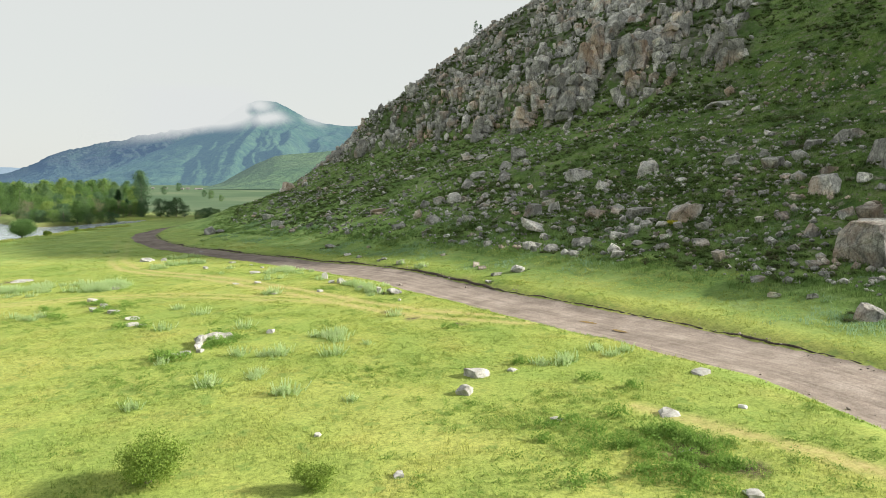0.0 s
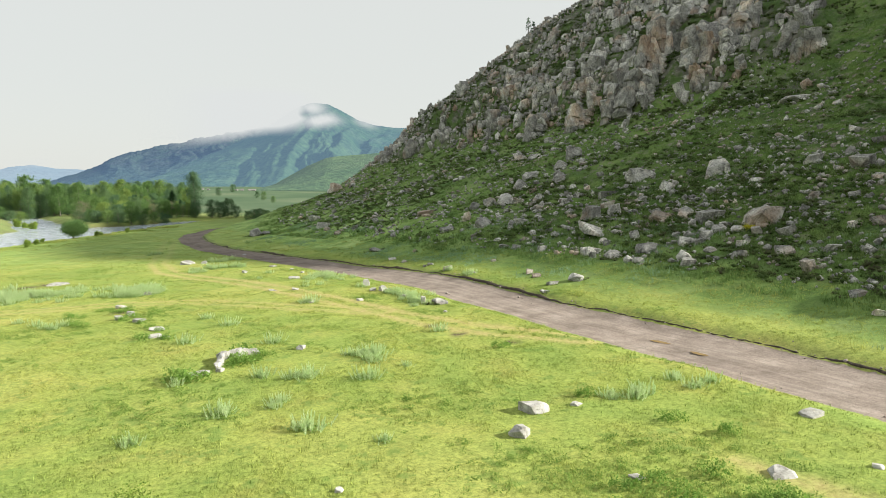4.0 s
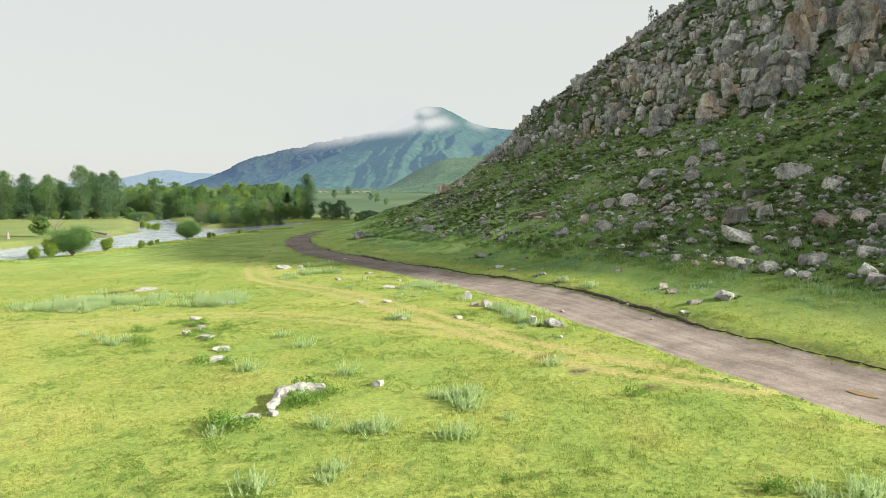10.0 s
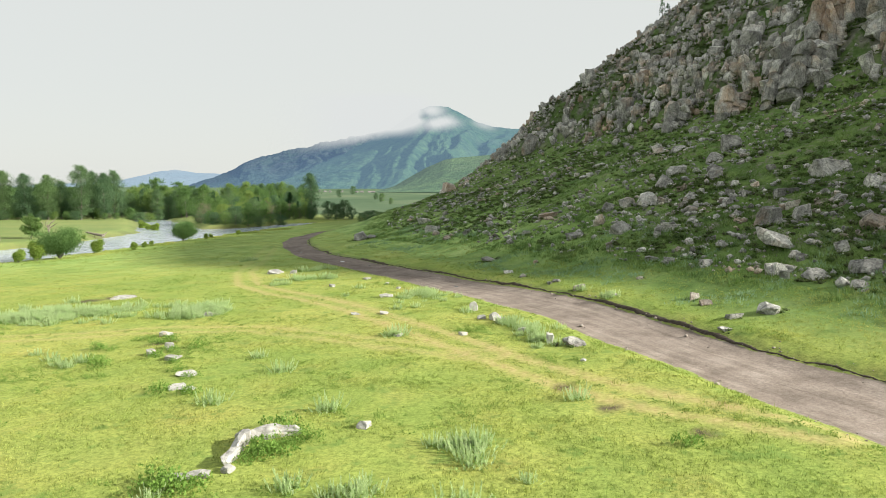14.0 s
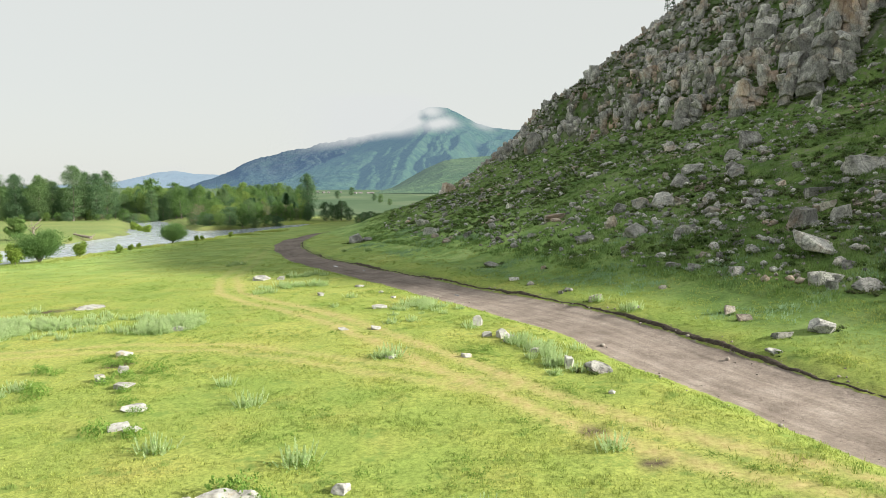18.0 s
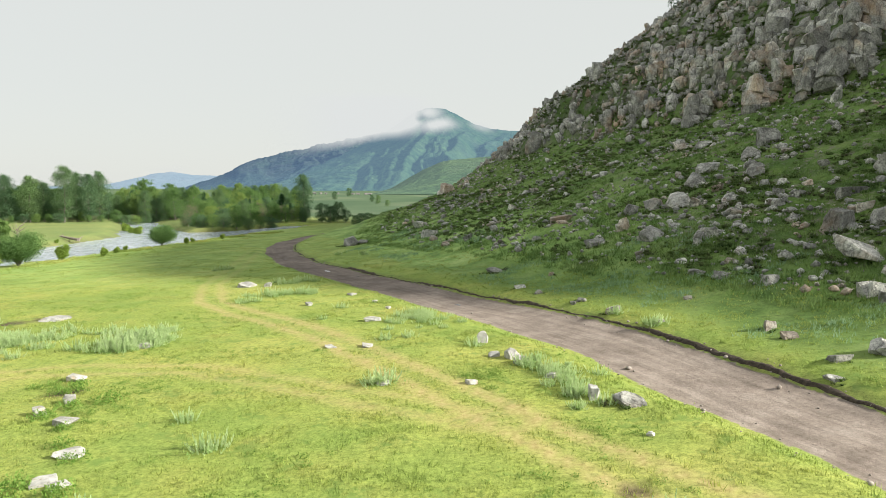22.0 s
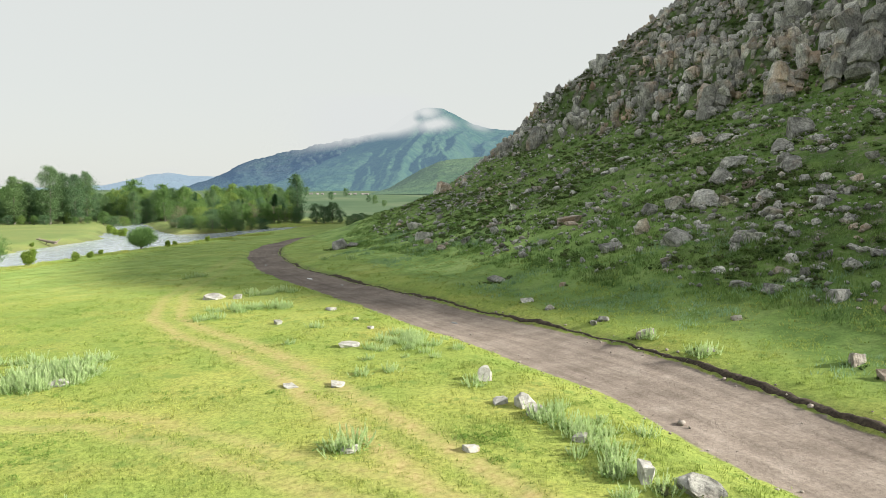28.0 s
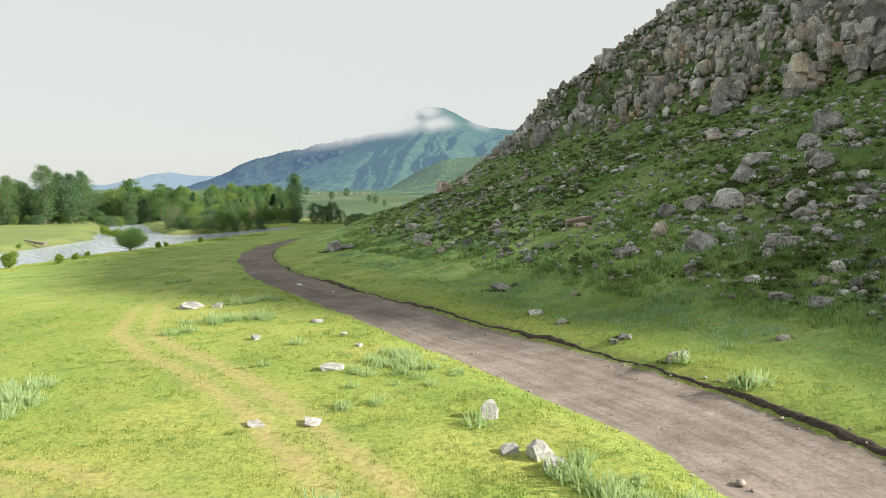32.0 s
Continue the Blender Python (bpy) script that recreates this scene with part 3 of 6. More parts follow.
def build_mountain(name, label, skyline, far, depth, mat, seed, foot=-10, rough=1.0, haze_glow=(1.0, 1.0), bare=1.0, skew=5.0, steep=1.6, jag=0.05):
    """A range whose skyline is given as azimuth and elevation in degrees; its flank comes down towards the viewer in slanting spurs."""
    az = np.linspace(skyline[0][0], skyline[-1][0], 320)
    el = np.interp(az, [s[0] for s in skyline], [s[1] for s in skyline])
    for _ in range(6):
        el[1:-1] = (el[:-2] + 2 * el[1:-1] + el[2:]) / 4
    rows = np.linspace(0, 1.2, 100)
    A, R = np.meshgrid(np.radians(az), rows)
    top = EYE[2] + far * np.tan(np.radians(el[None, :] + jag * fbm(az * 2.2, az * 0, seed + 40, 4)[None, :] * smooth(0.75, 1.0, R)))
    dist = far - depth * (1 - R)
    x, y = EYE[0] + dist * np.sin(A), EYE[1] + dist * np.cos(A)
    rise = np.where(R <= 1, np.minimum(R, 1) ** steep, 1 - (R - 1) * 3.0)
    run = np.degrees(A) + skew * (1 - R) + 2.2 * fbm(x / 420, y / 420, seed + 9, 4)
    spur = 0.0
    for freq, weight, k in ((0.36, 0.20, 0), (0.95, 0.11, 3), (2.3, 0.05, 5)):
        spur = spur + weight * (0.5 - 2 * np.abs(vnoise(run * freq, R * freq * 1.5, seed + k)))
    amp = np.clip(np.sin(np.clip(R, 0, 1) * np.pi), 0, 1)
    z = foot + (top - foot) * np.maximum(rise, -0.3) + rough * amp * (top - foot) * spur
    z = z + rough * amp * (top - foot) * 0.09 * fbm(x / 110, y / 110, seed + 20, 5)
    i = np.arange(x.size).reshape(x.shape)
    faces = np.stack([i[:-1, :-1], i[:-1, 1:], i[1:, 1:], i[1:, :-1]], -1).reshape(-1, 4)
    me = np_mesh(name, np.stack([x.ravel(), y.ravel(), z.ravel()], 1), faces, mat, True,
                 (("bare", (smooth(0.2, 0.7, R) * bare).ravel()), ("haze_glow", (haze_glow[0] + (haze_glow[1] - haze_glow[0]) * R).ravel())))
    return tagged(new(name, me), label, "mountain", kind="structure")


# bluish haze of each range: colour and strength of its surface's glow
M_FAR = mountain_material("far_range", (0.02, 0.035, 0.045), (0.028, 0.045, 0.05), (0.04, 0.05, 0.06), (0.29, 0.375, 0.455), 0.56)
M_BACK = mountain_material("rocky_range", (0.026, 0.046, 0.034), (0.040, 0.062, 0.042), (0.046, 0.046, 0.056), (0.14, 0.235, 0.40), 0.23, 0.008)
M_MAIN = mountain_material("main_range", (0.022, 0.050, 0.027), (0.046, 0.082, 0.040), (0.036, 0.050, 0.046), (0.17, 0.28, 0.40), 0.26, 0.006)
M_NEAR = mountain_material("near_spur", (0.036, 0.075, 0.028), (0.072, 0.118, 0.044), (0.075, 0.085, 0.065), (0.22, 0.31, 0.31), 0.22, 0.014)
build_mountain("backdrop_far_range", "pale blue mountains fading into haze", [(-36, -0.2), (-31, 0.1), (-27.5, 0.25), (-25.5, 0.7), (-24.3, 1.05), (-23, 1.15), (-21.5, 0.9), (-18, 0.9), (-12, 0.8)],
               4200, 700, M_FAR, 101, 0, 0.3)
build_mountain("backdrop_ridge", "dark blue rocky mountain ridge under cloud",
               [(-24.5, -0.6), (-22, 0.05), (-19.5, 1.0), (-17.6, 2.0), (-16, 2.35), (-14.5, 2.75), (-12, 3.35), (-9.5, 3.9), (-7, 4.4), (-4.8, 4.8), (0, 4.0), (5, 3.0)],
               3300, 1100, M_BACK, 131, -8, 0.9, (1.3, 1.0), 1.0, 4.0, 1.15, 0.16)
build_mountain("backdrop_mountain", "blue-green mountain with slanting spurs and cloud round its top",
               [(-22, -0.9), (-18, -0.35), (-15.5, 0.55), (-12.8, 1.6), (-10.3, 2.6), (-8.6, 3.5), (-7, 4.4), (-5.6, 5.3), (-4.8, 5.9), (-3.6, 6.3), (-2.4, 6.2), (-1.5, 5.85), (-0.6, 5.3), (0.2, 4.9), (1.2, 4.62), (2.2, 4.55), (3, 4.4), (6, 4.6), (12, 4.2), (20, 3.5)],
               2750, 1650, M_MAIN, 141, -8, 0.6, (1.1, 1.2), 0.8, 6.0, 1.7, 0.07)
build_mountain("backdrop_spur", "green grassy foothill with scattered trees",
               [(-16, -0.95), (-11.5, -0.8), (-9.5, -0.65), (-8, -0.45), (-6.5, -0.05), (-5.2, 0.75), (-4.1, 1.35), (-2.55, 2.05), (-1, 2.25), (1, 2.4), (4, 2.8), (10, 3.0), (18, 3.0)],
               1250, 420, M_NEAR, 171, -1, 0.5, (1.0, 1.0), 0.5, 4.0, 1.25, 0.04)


# ---- rocks ----
def rock_bm(seed, cuts=12, upright=0.0, rough=0.03, fine=True, deep=0.5):
    """A broken angular rock about one metre across, centred on the origin: a block split along random planes."""
    rnd = random.Random(seed)
    bm = bmesh.new()
    bmesh.ops.create_cube(bm, size=1)
    for k in range(cuts):
        n = Vector((rnd.gauss(0, 1), rnd.gauss(0, 1), rnd.gauss(0, 1 - 0.6 * upright))).normalized()
        reach = 0.5 * (abs(n.x) + abs(n.y) + abs(n.z))
        cut = bmesh.ops.bisect_plane(bm, geom=list(bm.verts) + list(bm.edges) + list(bm.faces), plane_co=n * reach * rnd.uniform(deep, 0.86), plane_no=n, clear_outer=True)
        rim = [g for g in cut["geom_cut"] if isinstance(g, bmesh.types.BMEdge)]
        if rim:
            bmesh.ops.contextual_create(bm, geom=rim)
    bmesh.ops.remove_doubles(bm, verts=bm.verts, dist=0.012)
    bmesh.ops.bevel(bm, geom=list(bm.edges), offset=0.014, segments=1, affect="EDGES", profile=0.6)
    bmesh.ops.triangulate(bm, faces=bm.faces)
    if fine:
        bmesh.ops.subdivide_edges(bm, edges=[e for e in bm.edges if e.calc_length() > 0.2], cuts=1)
        bmesh.ops.triangulate(bm, faces=bm.faces)
    for v in bm.verts:
        q = v.co * 2.6 + Vector((seed * 3.7, 0, 0))
        v.co += v.co.normalized() * (noise.noise(q) * 1.3 + noise.noise(q * 3.1)) * rough
    bm.normal_update()
    return bm


def rock_mesh(name, seed, cuts, upright, mat, rough=0.03, fine=True, deep=0.5):
    bm = rock_bm(seed, cuts, upright, rough, fine, deep)
    me = bpy.data.meshes.new(name)
    bm.to_mesh(me)
    bm.free()
    me.materials.append(mat)
    return me


def as_arrays(me):
    v = np.empty(len(me.vertices) * 3, np.float32)
    me.vertices.foreach_get("co", v)
    f = np.array([tuple(p.vertices) for p in me.polygons], np.int32)
    return v.reshape(-1, 3), f


def turned(a):
    """Rotation matrices for rows of Euler XYZ angles."""
    (ca, cb, cc), (sa_, sb, sc) = np.cos(a.T), np.sin(a.T)
    m = np.empty((len(a), 3, 3))
    m[:, 0, 0], m[:, 0, 1], m[:, 0, 2] = cb * cc, sa_ * sb * cc - ca * sc, ca * sb * cc + sa_ * sc
    m[:, 1, 0], m[:, 1, 1], m[:, 1, 2] = cb * sc, sa_ * sb * sc + ca * cc, ca * sb * sc - sa_ * cc
    m[:, 2, 0], m[:, 2, 1], m[:, 2, 2] = -sb, sa_ * cb, ca * cb
    return m


def strewn(name, pool, where, sizes, turns, mat, rng, smooth_shade=False):
    """One mesh of many pieces: pool is a list of (verts, faces); where, sizes and turns are rows for each piece."""
    pick = rng.integers(0, len(pool), len(where))
    rot = turned(np.asarray(turns, float))
    vs, fs, base = [], [], 0
    for k, (v, f) in enumerate(pool):
        idx = np.nonzero(pick == k)[0]
        if not len(idx):
            continue
        w = np.einsum("nij,nvj->nvi", rot[idx], v[None] * sizes[idx][:, None, :]) + where[idx][:, None, :]
        vs.append(w.reshape(-1, 3))
        fs.append((f[None] + (base + np.arange(len(idx)) * len(v))[:, None, None]).reshape(-1, f.shape[1]))
        base += len(idx) * len(v)
    return np_mesh(name, np.concatenate(vs), np.concatenate(fs), mat, smooth_shade)


BLOCKS = [rock_mesh("rock_block", 100 + k, 7 + k % 5, 0.6, ROCK, 0.022, False, 0.5) for k in range(24)]
RUST_BLOCKS = [rock_mesh("rock_slab", 150 + k, 7 + k % 3, 0.6, RUSTY, 0.022, False, 0.54) for k in range(5)]
STONES = [rock_mesh("boulder", 200 + k, 9 + k % 4, 0.0, ROCK, 0.034, True, 0.36) for k in range(12)]
RUST_STONES = [rock_mesh("boulder", 246 + k, 9 + k, 0.0, RUSTY, 0.05, True, 0.62) for k in range(3)]
PALE_STONES = [rock_mesh("pale_stone", 300 + k, 13 + k % 4, 0.0, PALE, 0.04) for k in range(8)]
rng = np.random.default_rng(4)

# the crag: broken upright blocks above the grassy flank
def crag_places():
    """Jointed blocks, close together on the steps' faces, sparse on the ledges."""
    xs, ys = np.meshgrid(np.arange(-8, 106, 0.84), np.arange(86, 216, 0.84))
    x = xs.ravel() + rng.uniform(-0.4, 0.4, xs.size)
    y = ys.ravel() + rng.uniform(-0.4, 0.4, xs.size)
    u, v = x + 0.47 * y, y - 0.47 * x
    over = u - crag_base(y)
    ridge = 161 + 0.85 * (np.maximum(x, -6) + 5) - y
    step, zone = crag_step(x, y)
    gully = fbm(v / 4.5, u / 15, 74, 3)
    crest = ridge < 14
    ok = (over > 0.4 * fbm(x / 3, y / 3, 72, 2)) & (ridge > -4) & (hill_up(x, y) < 66)
    ok &= x < 55 + 0.85 * (y - 88) + 6 * fbm(x / 5, y / 5, 73, 2)
    face = (step < 0.46) | (over < 1.2)
    ok &= gully > np.where(crest, -0.30, np.where(face, -0.16, 0.06))
    ok &= rng.random(x.size) < np.where(crest, 0.8, np.where(face, 0.85, 0.24))
    return x[ok], y[ok], face[ok] | crest[ok], np.where(x[ok] > 10, np.interp(ridge[ok], [4, 34], [0.6, 1.0]), 1.0)


crag = tagged(new("crag"), "grey broken granite crag with rusty patches above the hillside", "cliff")
cx, cy, cface, ccrest = crag_places()
grain = fbm(cx / 6, cy / 6, 174, 3)
cs = np.exp(rng.normal(-0.44, 0.38, len(cx)) + 1.0 * grain) * np.where(cface, 1.0, 0.62) * ccrest * np.interp(cy, [102, 150], [1.12, 0.86])
butt = np.exp(-(((cx - 43) / 8) ** 2 + ((cy - 107) / 9) ** 2))
cs = np.clip(cs * (1 + 0.7 * butt), 0.3, 2.3)
csize = np.stack([cs * rng.uniform(1.0, 1.5, len(cx)), cs * rng.uniform(0.9, 1.4, len(cx)), cs * rng.uniform(1.1, 2.6, len(cx)) * np.where(cface, 1, 0.7)], 1)
cz = lie(cx, cy) + csize[:, 2] * 0.16
cwhere = np.stack([cx, cy, cz], 1)
# the joints run the same way over whole faces
cturn = np.stack([-0.08 + 0.35 * fbm(cx / 9, cy / 9, 175, 2) + rng.normal(0, 0.13, len(cx)), 0.20 + 0.5 * fbm(cx / 8, cy / 8, 176, 2) + rng.normal(0, 0.14, len(cx)),
                  0.4 + 1.2 * fbm(cx / 10, cy / 10, 177, 2) + rng.normal(0, 0.22, len(cx)) + rng.integers(0, 2, len(cx)) * math.pi], 1)
near_order = np.argsort(cy + 0.35 * np.abs(cx - 45))
near, rest = near_order[:300], near_order[300:]
for k in near:
    ob = new("rock_block", BLOCKS[k % len(BLOCKS)])
    ob.matrix_basis = Matrix.LocRotScale(Vector(cwhere[k]), Euler(cturn[k]), Vector(csize[k]))
    ob.parent = crag
block_pool = [as_arrays(m) for m in BLOCKS]
rest_ob = part_mesh("rock_mass", strewn("rock_mass", block_pool, cwhere[rest], csize[rest], cturn[rest], ROCK, rng), ROCK, crag)
rest_ob["kind"] = "stuff"


def rubble_places(r):
    x, y = r.uniform(-8, 100, 26000), r.uniform(86, 214, 26000)
    u, v = x + 0.47 * y, y - 0.47 * x
    ok = (u - crag_base(y) > -1.5) & (161 + 0.85 * (np.maximum(x, -6) + 5) - y > -3) & (hill_up(x, y) < 64) & (x < 57 + 0.85 * (y - 88))
    step, zone = crag_step(x, y)
    ok &= r.random(len(x)) < np.clip(0.30 + 1.2 * fbm(v / 4.5, u / 15, 74, 3) + 1.0 * fbm(x / 2.5, y / 2.5, 75, 2), 0.02, 1) * np.where(step < 0.5, 1, 0.7)
    return x[ok], y[ok]


rub_rng = np.random.default_rng(14)
qx, qy = rubble_places(rub_rng)
qs = np.exp(rub_rng.normal(-0.52, 0.38, len(qx)))

# the large buttress in the crag's face: jointed columns of stacked blocks, rusty where they broke
def buttress(x, y, width, height, lean, rz, columns, k, rust=True):
    rnd = random.Random(k * 7 + 1)
    foot = ground_z(x, y) - 0.6
    for c in range(columns):
        off = (c + 0.5) / columns - 0.5
        px, py = x + off * width * math.cos(rz), y + off * width * math.sin(rz)
        tall = height * rnd.uniform(0.7, 1.05) * (1 - 0.5 * abs(off + 0.15))
        z, wide = min(foot, ground_z(px, py) - 0.5), width / columns * rnd.uniform(1.1, 1.35)
        while z < foot + tall:
            h = rnd.uniform(0.22, 0.42) * height
            mesh = RUST_BLOCKS[rnd.randrange(5)] if rust and rnd.random() < 0.5 else BLOCKS[rnd.randrange(len(BLOCKS))]
            ob = new("rock_slab", mesh)
            ob.matrix_basis = Matrix.LocRotScale(Vector((px + lean * (z - foot) + rnd.gauss(0, 0.1), py + rnd.gauss(0, 0.15) + 0.25 * (z - foot), z + h / 2)),
                                                 Euler((-0.12 + rnd.gauss(0, 0.04), lean + rnd.gauss(0, 0.04), rz + rnd.gauss(0, 0.12))),
                                                 Vector((wide * rnd.uniform(0.95, 1.1), wide * rnd.uniform(1.2, 1.6), h * 1.12)))
            ob.parent = crag
            z += h * 0.96


buttress(39.8, 105.8, 4.4, 4.6, 0.42, 0.15, 3, 1)
buttress(41.6, 107.6, 3.6, 7.2, 0.24, 0.2, 3, 2)
buttress(44.2, 108.6, 3.4, 8.2, 0.10, 0.3, 3, 6)
buttress(37.6, 108.2, 3.6, 4.2, 0.30, 0.1, 3, 3, False)
buttress(47.6, 104.2, 3.6, 4.8, 0.15, 0.3, 3, 7, False)
buttress(50.6, 99.2, 3.4, 4.4, 0.12, 0.3, 3, 9, False)
buttress(53.2, 101.0, 3.6, 4.8, 0.2, 0.4, 3, 8)
buttress(33.4, 112.4, 3.8, 4.6, 0.2, 0.2, 3, 10)
buttress(28.6, 120.2, 3.8, 4.2, 0.2, 0.25, 3, 11, False)


# boulders of the hillside and its foot, each a thing of its own
SPOTS = []


def boulder(x, y, w, h, k=0, pool=STONES, label="grey lichen-spotted boulder lying in the grass", deep=0.0, rz=None, name="boulder", group="boulders on the hillside"):
    ob = new(name, pool[k % len(pool)])
    deep = deep or w * random.uniform(0.7, 1.0)
    tip = 0.08 if pool is PALE_STONES else 0.32
    SPOTS.append((x, y, w, pool is not PALE_STONES))
    turn = rz if rz is not None else random.uniform(-0.5, 0.5) + (math.pi if k % 2 else 0)
    ob.matrix_basis = Matrix.LocRotScale(Vector((x, y, ground_z(x, y) + h * 0.10)), Euler((random.uniform(-tip, tip), random.uniform(-tip, tip), turn)), Vector((w * 0.95, deep * 0.95, h * 1.15)))
    return tagged(ob, label, "rock", group)


HILL_A = [(38.77, 49.11, 2.32, 1.71), (29.3, 53.66, 2.46, 1.87), (27.22, 58.15, 1.96, 1.45), (24.66, 61.21, 1.7, 1.27), (19.6, 63.0, 2.6, 0.95), (21.3, 55.7, 2.02, 0.96),
          (34.04, 69.61, 2.98, 2.48), (40.08, 57.52, 2.03, 1.24), (39.07, 62.71, 1.66, 1.07), (47.44, 58.02, 2.77, 1.33), (44.71, 58.98, 2.02, 0.95), (28.69, 76.38, 2.74, 1.7)]
HILL_B = [(21.14, 68.65, 1.84, 1.61), (22.77, 67.06, 1.25, 1.48), (24.66, 74.66, 1.89, 1.01), (49.54, 82.44, 2.78, 1.08), (26.77, 46.9, 1.05, 0.7), (32.66, 42.66, 1.13, 1.13),
          (39.17, 54.8, 1.19, 0.76), (29.03, 50.02, 1.4, 0.75), (29.03, 45.53, 1.05, 0.52), (24.83, 49.11, 1.16, 0.71), (21.63, 50.04, 1.23, 0.79)]
HILL_C = [(23.14, 109.05, 1.27, 1.77), (24.82, 106.37, 1.97, 0.8), (21.12, 92.97, 1.82, 1.32), (19.78, 86.02, 0.99, 0.9), (23.11, 86.81, 1.49, 1.31), (27.36, 95.19, 1.95, 2.06),
          (25.05, 92.98, 1.76, 1.66), (27.29, 90.58, 1.63, 0.61), (19.17, 95.21, 0.83, 0.62), (17.26, 83.46, 1.02, 0.85), (18.71, 78.89, 1.82, 0.79), (18.35, 80.39, 1.14, 0.65),
          (14.81, 87.11, 1.7, 1.16), (13.14, 88.31, 1.27, 0.91), (11.62, 83.72, 1.08, 1.25), (7.82, 94.6, 2.08, 1.09)]
HILL_D = [(12.5, 78.02, 1.64, 1.27), (9.4, 81.82, 0.87, 0.48), (17.47, 72.82, 0.84, 0.49), (22.06, 131.39, 1.12, 0.96), (20.6, 137.31, 1.69, 1.52), (4.3, 113.3, 1.15, 0.77),
          (5.27, 90.77, 1.02, 0.65), (11.0, 74.95, 0.7, 0.42), (13.33, 65.9, 0.86, 0.52), (14.91, 62.97, 0.92, 0.54), (12.62, 67.81, 0.9, 0.42), (15.46, 66.99, 0.78, 0.54), (12.62, 71.05, 0.71, 0.45)]
for k, (x, y, w, h) in enumerate(HILL_A + HILL_B + HILL_C + HILL_D):
    big = "large weathered grey boulder sunk in the hillside grass" if w > 1.6 else "grey lichen-spotted boulder lying in the grass"
    boulder(x, y, w, h, k, label=big)
boulder(33.2, 37.0, 4.6, 3.1, 0, RUST_STONES, label="huge grey boulder with a rusty broken face", deep=4.4, rz=0.25, group="")
boulder(45.0, 49.8, 3.6, 3.6, 6, label="tall grey boulder standing on the hillside", group="")
boulder(-5.1, 155.6, 2.6, 1.9, 1, RUST_STONES, label="rusty brown boulder on the hill's shoulder", group="")
boulder(-17.2, 122.0, 2.5, 2.5, 6, STONES, label="pale upright boulder beside the bend of the road", deep=2.0, group="")
boulder(-15.6, 123.0, 1.3, 0.8, 4, label="low grey boulder beside the bend of the road", group="")
VERGE = [(1.26, 81.52, 1.25, 0.6), (2.72, 73.33, 0.72, 0.26), (3.69, 70.45, 0.46, 0.4), (5.73, 66.08, 0.75, 0.5), (5.23, 65.63, 0.4, 0.25), (6.8, 62.47, 0.75, 0.5), (8.29, 59.42, 0.59, 0.27),
         (12.23, 56.41, 0.7, 0.5), (10.78, 63.23, 0.42, 0.25), (5.1, 76.46, 0.49, 0.28), (14.37, 51.55, 1.06, 0.65), (12.62, 51.34, 0.74, 0.4), (11.69, 49.73, 0.64, 0.25), (12.43, 54.87, 0.6, 0.4),
         (26.43, 30.34, 1.5, 1.05), (25.94, 38.91, 1.3, 0.61), (26.31, 43.58, 1.07, 0.99), (24.94, 35.83, 0.64, 0.36), (26.29, 34.52, 0.64, 0.43)]
for k, (x, y, w, h) in enumerate(VERGE):
    boulder(x, y, w, h, k + 3, label="grey stone on the grassy verge below the hill", group="stones on the verge")


def random_boulders(count):
    made, found = 0, []
    rnd = random.Random(9)
    while made < count:
        x, y = rnd.uniform(-14, 62), rnd.uniform(28, 160)
        u = x + 0.47 * y
        if not 44 < u - 7 * (y > 125) < 90 or hill_up(np.array([x]), np.array([y]))[0] < 1.0:
            continue
        dense = 0.25 + 0.75 * math.exp(-((u - 54) / 9) ** 2) if y < 85 else 0.30
        if rnd.random() > dense + 0.8 * float(fbm(np.array([x / 9]), np.array([y / 9]), 81, 2)[0]):
            continue
        w = min(1.9, math.exp(rnd.gauss(-0.42, 0.42)))
        found.append((x, y, w, w * rnd.uniform(0.45, 0.95), rnd.randrange(12)))
        made += 1
    found.sort(key=lambda q: q[1] - 9 * q[2])
    for x, y, w, h, k in found[:205]:
        boulder(x, y, w, h, k)
    x, y, w, h, _ = np.array(found[205:]).T
    r = np.random.default_rng(10)
    me = strewn("hillside_rocks", [as_arrays(m) for m in STONES], np.stack([x, y, lie(x, y) + 0.1 * h], 1), np.stack([w * 0.95, w * 0.8, h * 1.15], 1),
                np.stack([r.normal(0, 0.15, len(x)), r.normal(0, 0.15, len(x)), r.uniform(0, 6.28, len(x))], 1), ROCK, r)
    tagged(new("hillside_rocks", me), "grey boulders strewn over the far part of the hillside", "rocks", kind="stuff")


random_boulders(430)

# pale stones in the meadow and along the road
ROADSIDE = [(0.0, 57.55, 0.55, 0.72), (0.45, 54.69, 0.5, 0.27), (1.11, 54.39, 0.72, 0.58), (1.49, 53.57, 0.62, 0.38), (2.43, 51.35, 0.46, 0.26), (3.49, 48.67, 0.58, 0.58)]
for k, (x, y, w, h) in enumerate(ROADSIDE):
    boulder(x, y, w, h, k, PALE_STONES, "upright whitish stone in the grass beside the road" if h > w else "whitish stone in the grass beside the road", name="pale_stone", group="stones beside the road", rz=0.3 * k)
boulder(4.5, 47.86, 1.0, 0.5, 3, STONES, "smooth grey stone in the grass beside the road", group="stones beside the road")
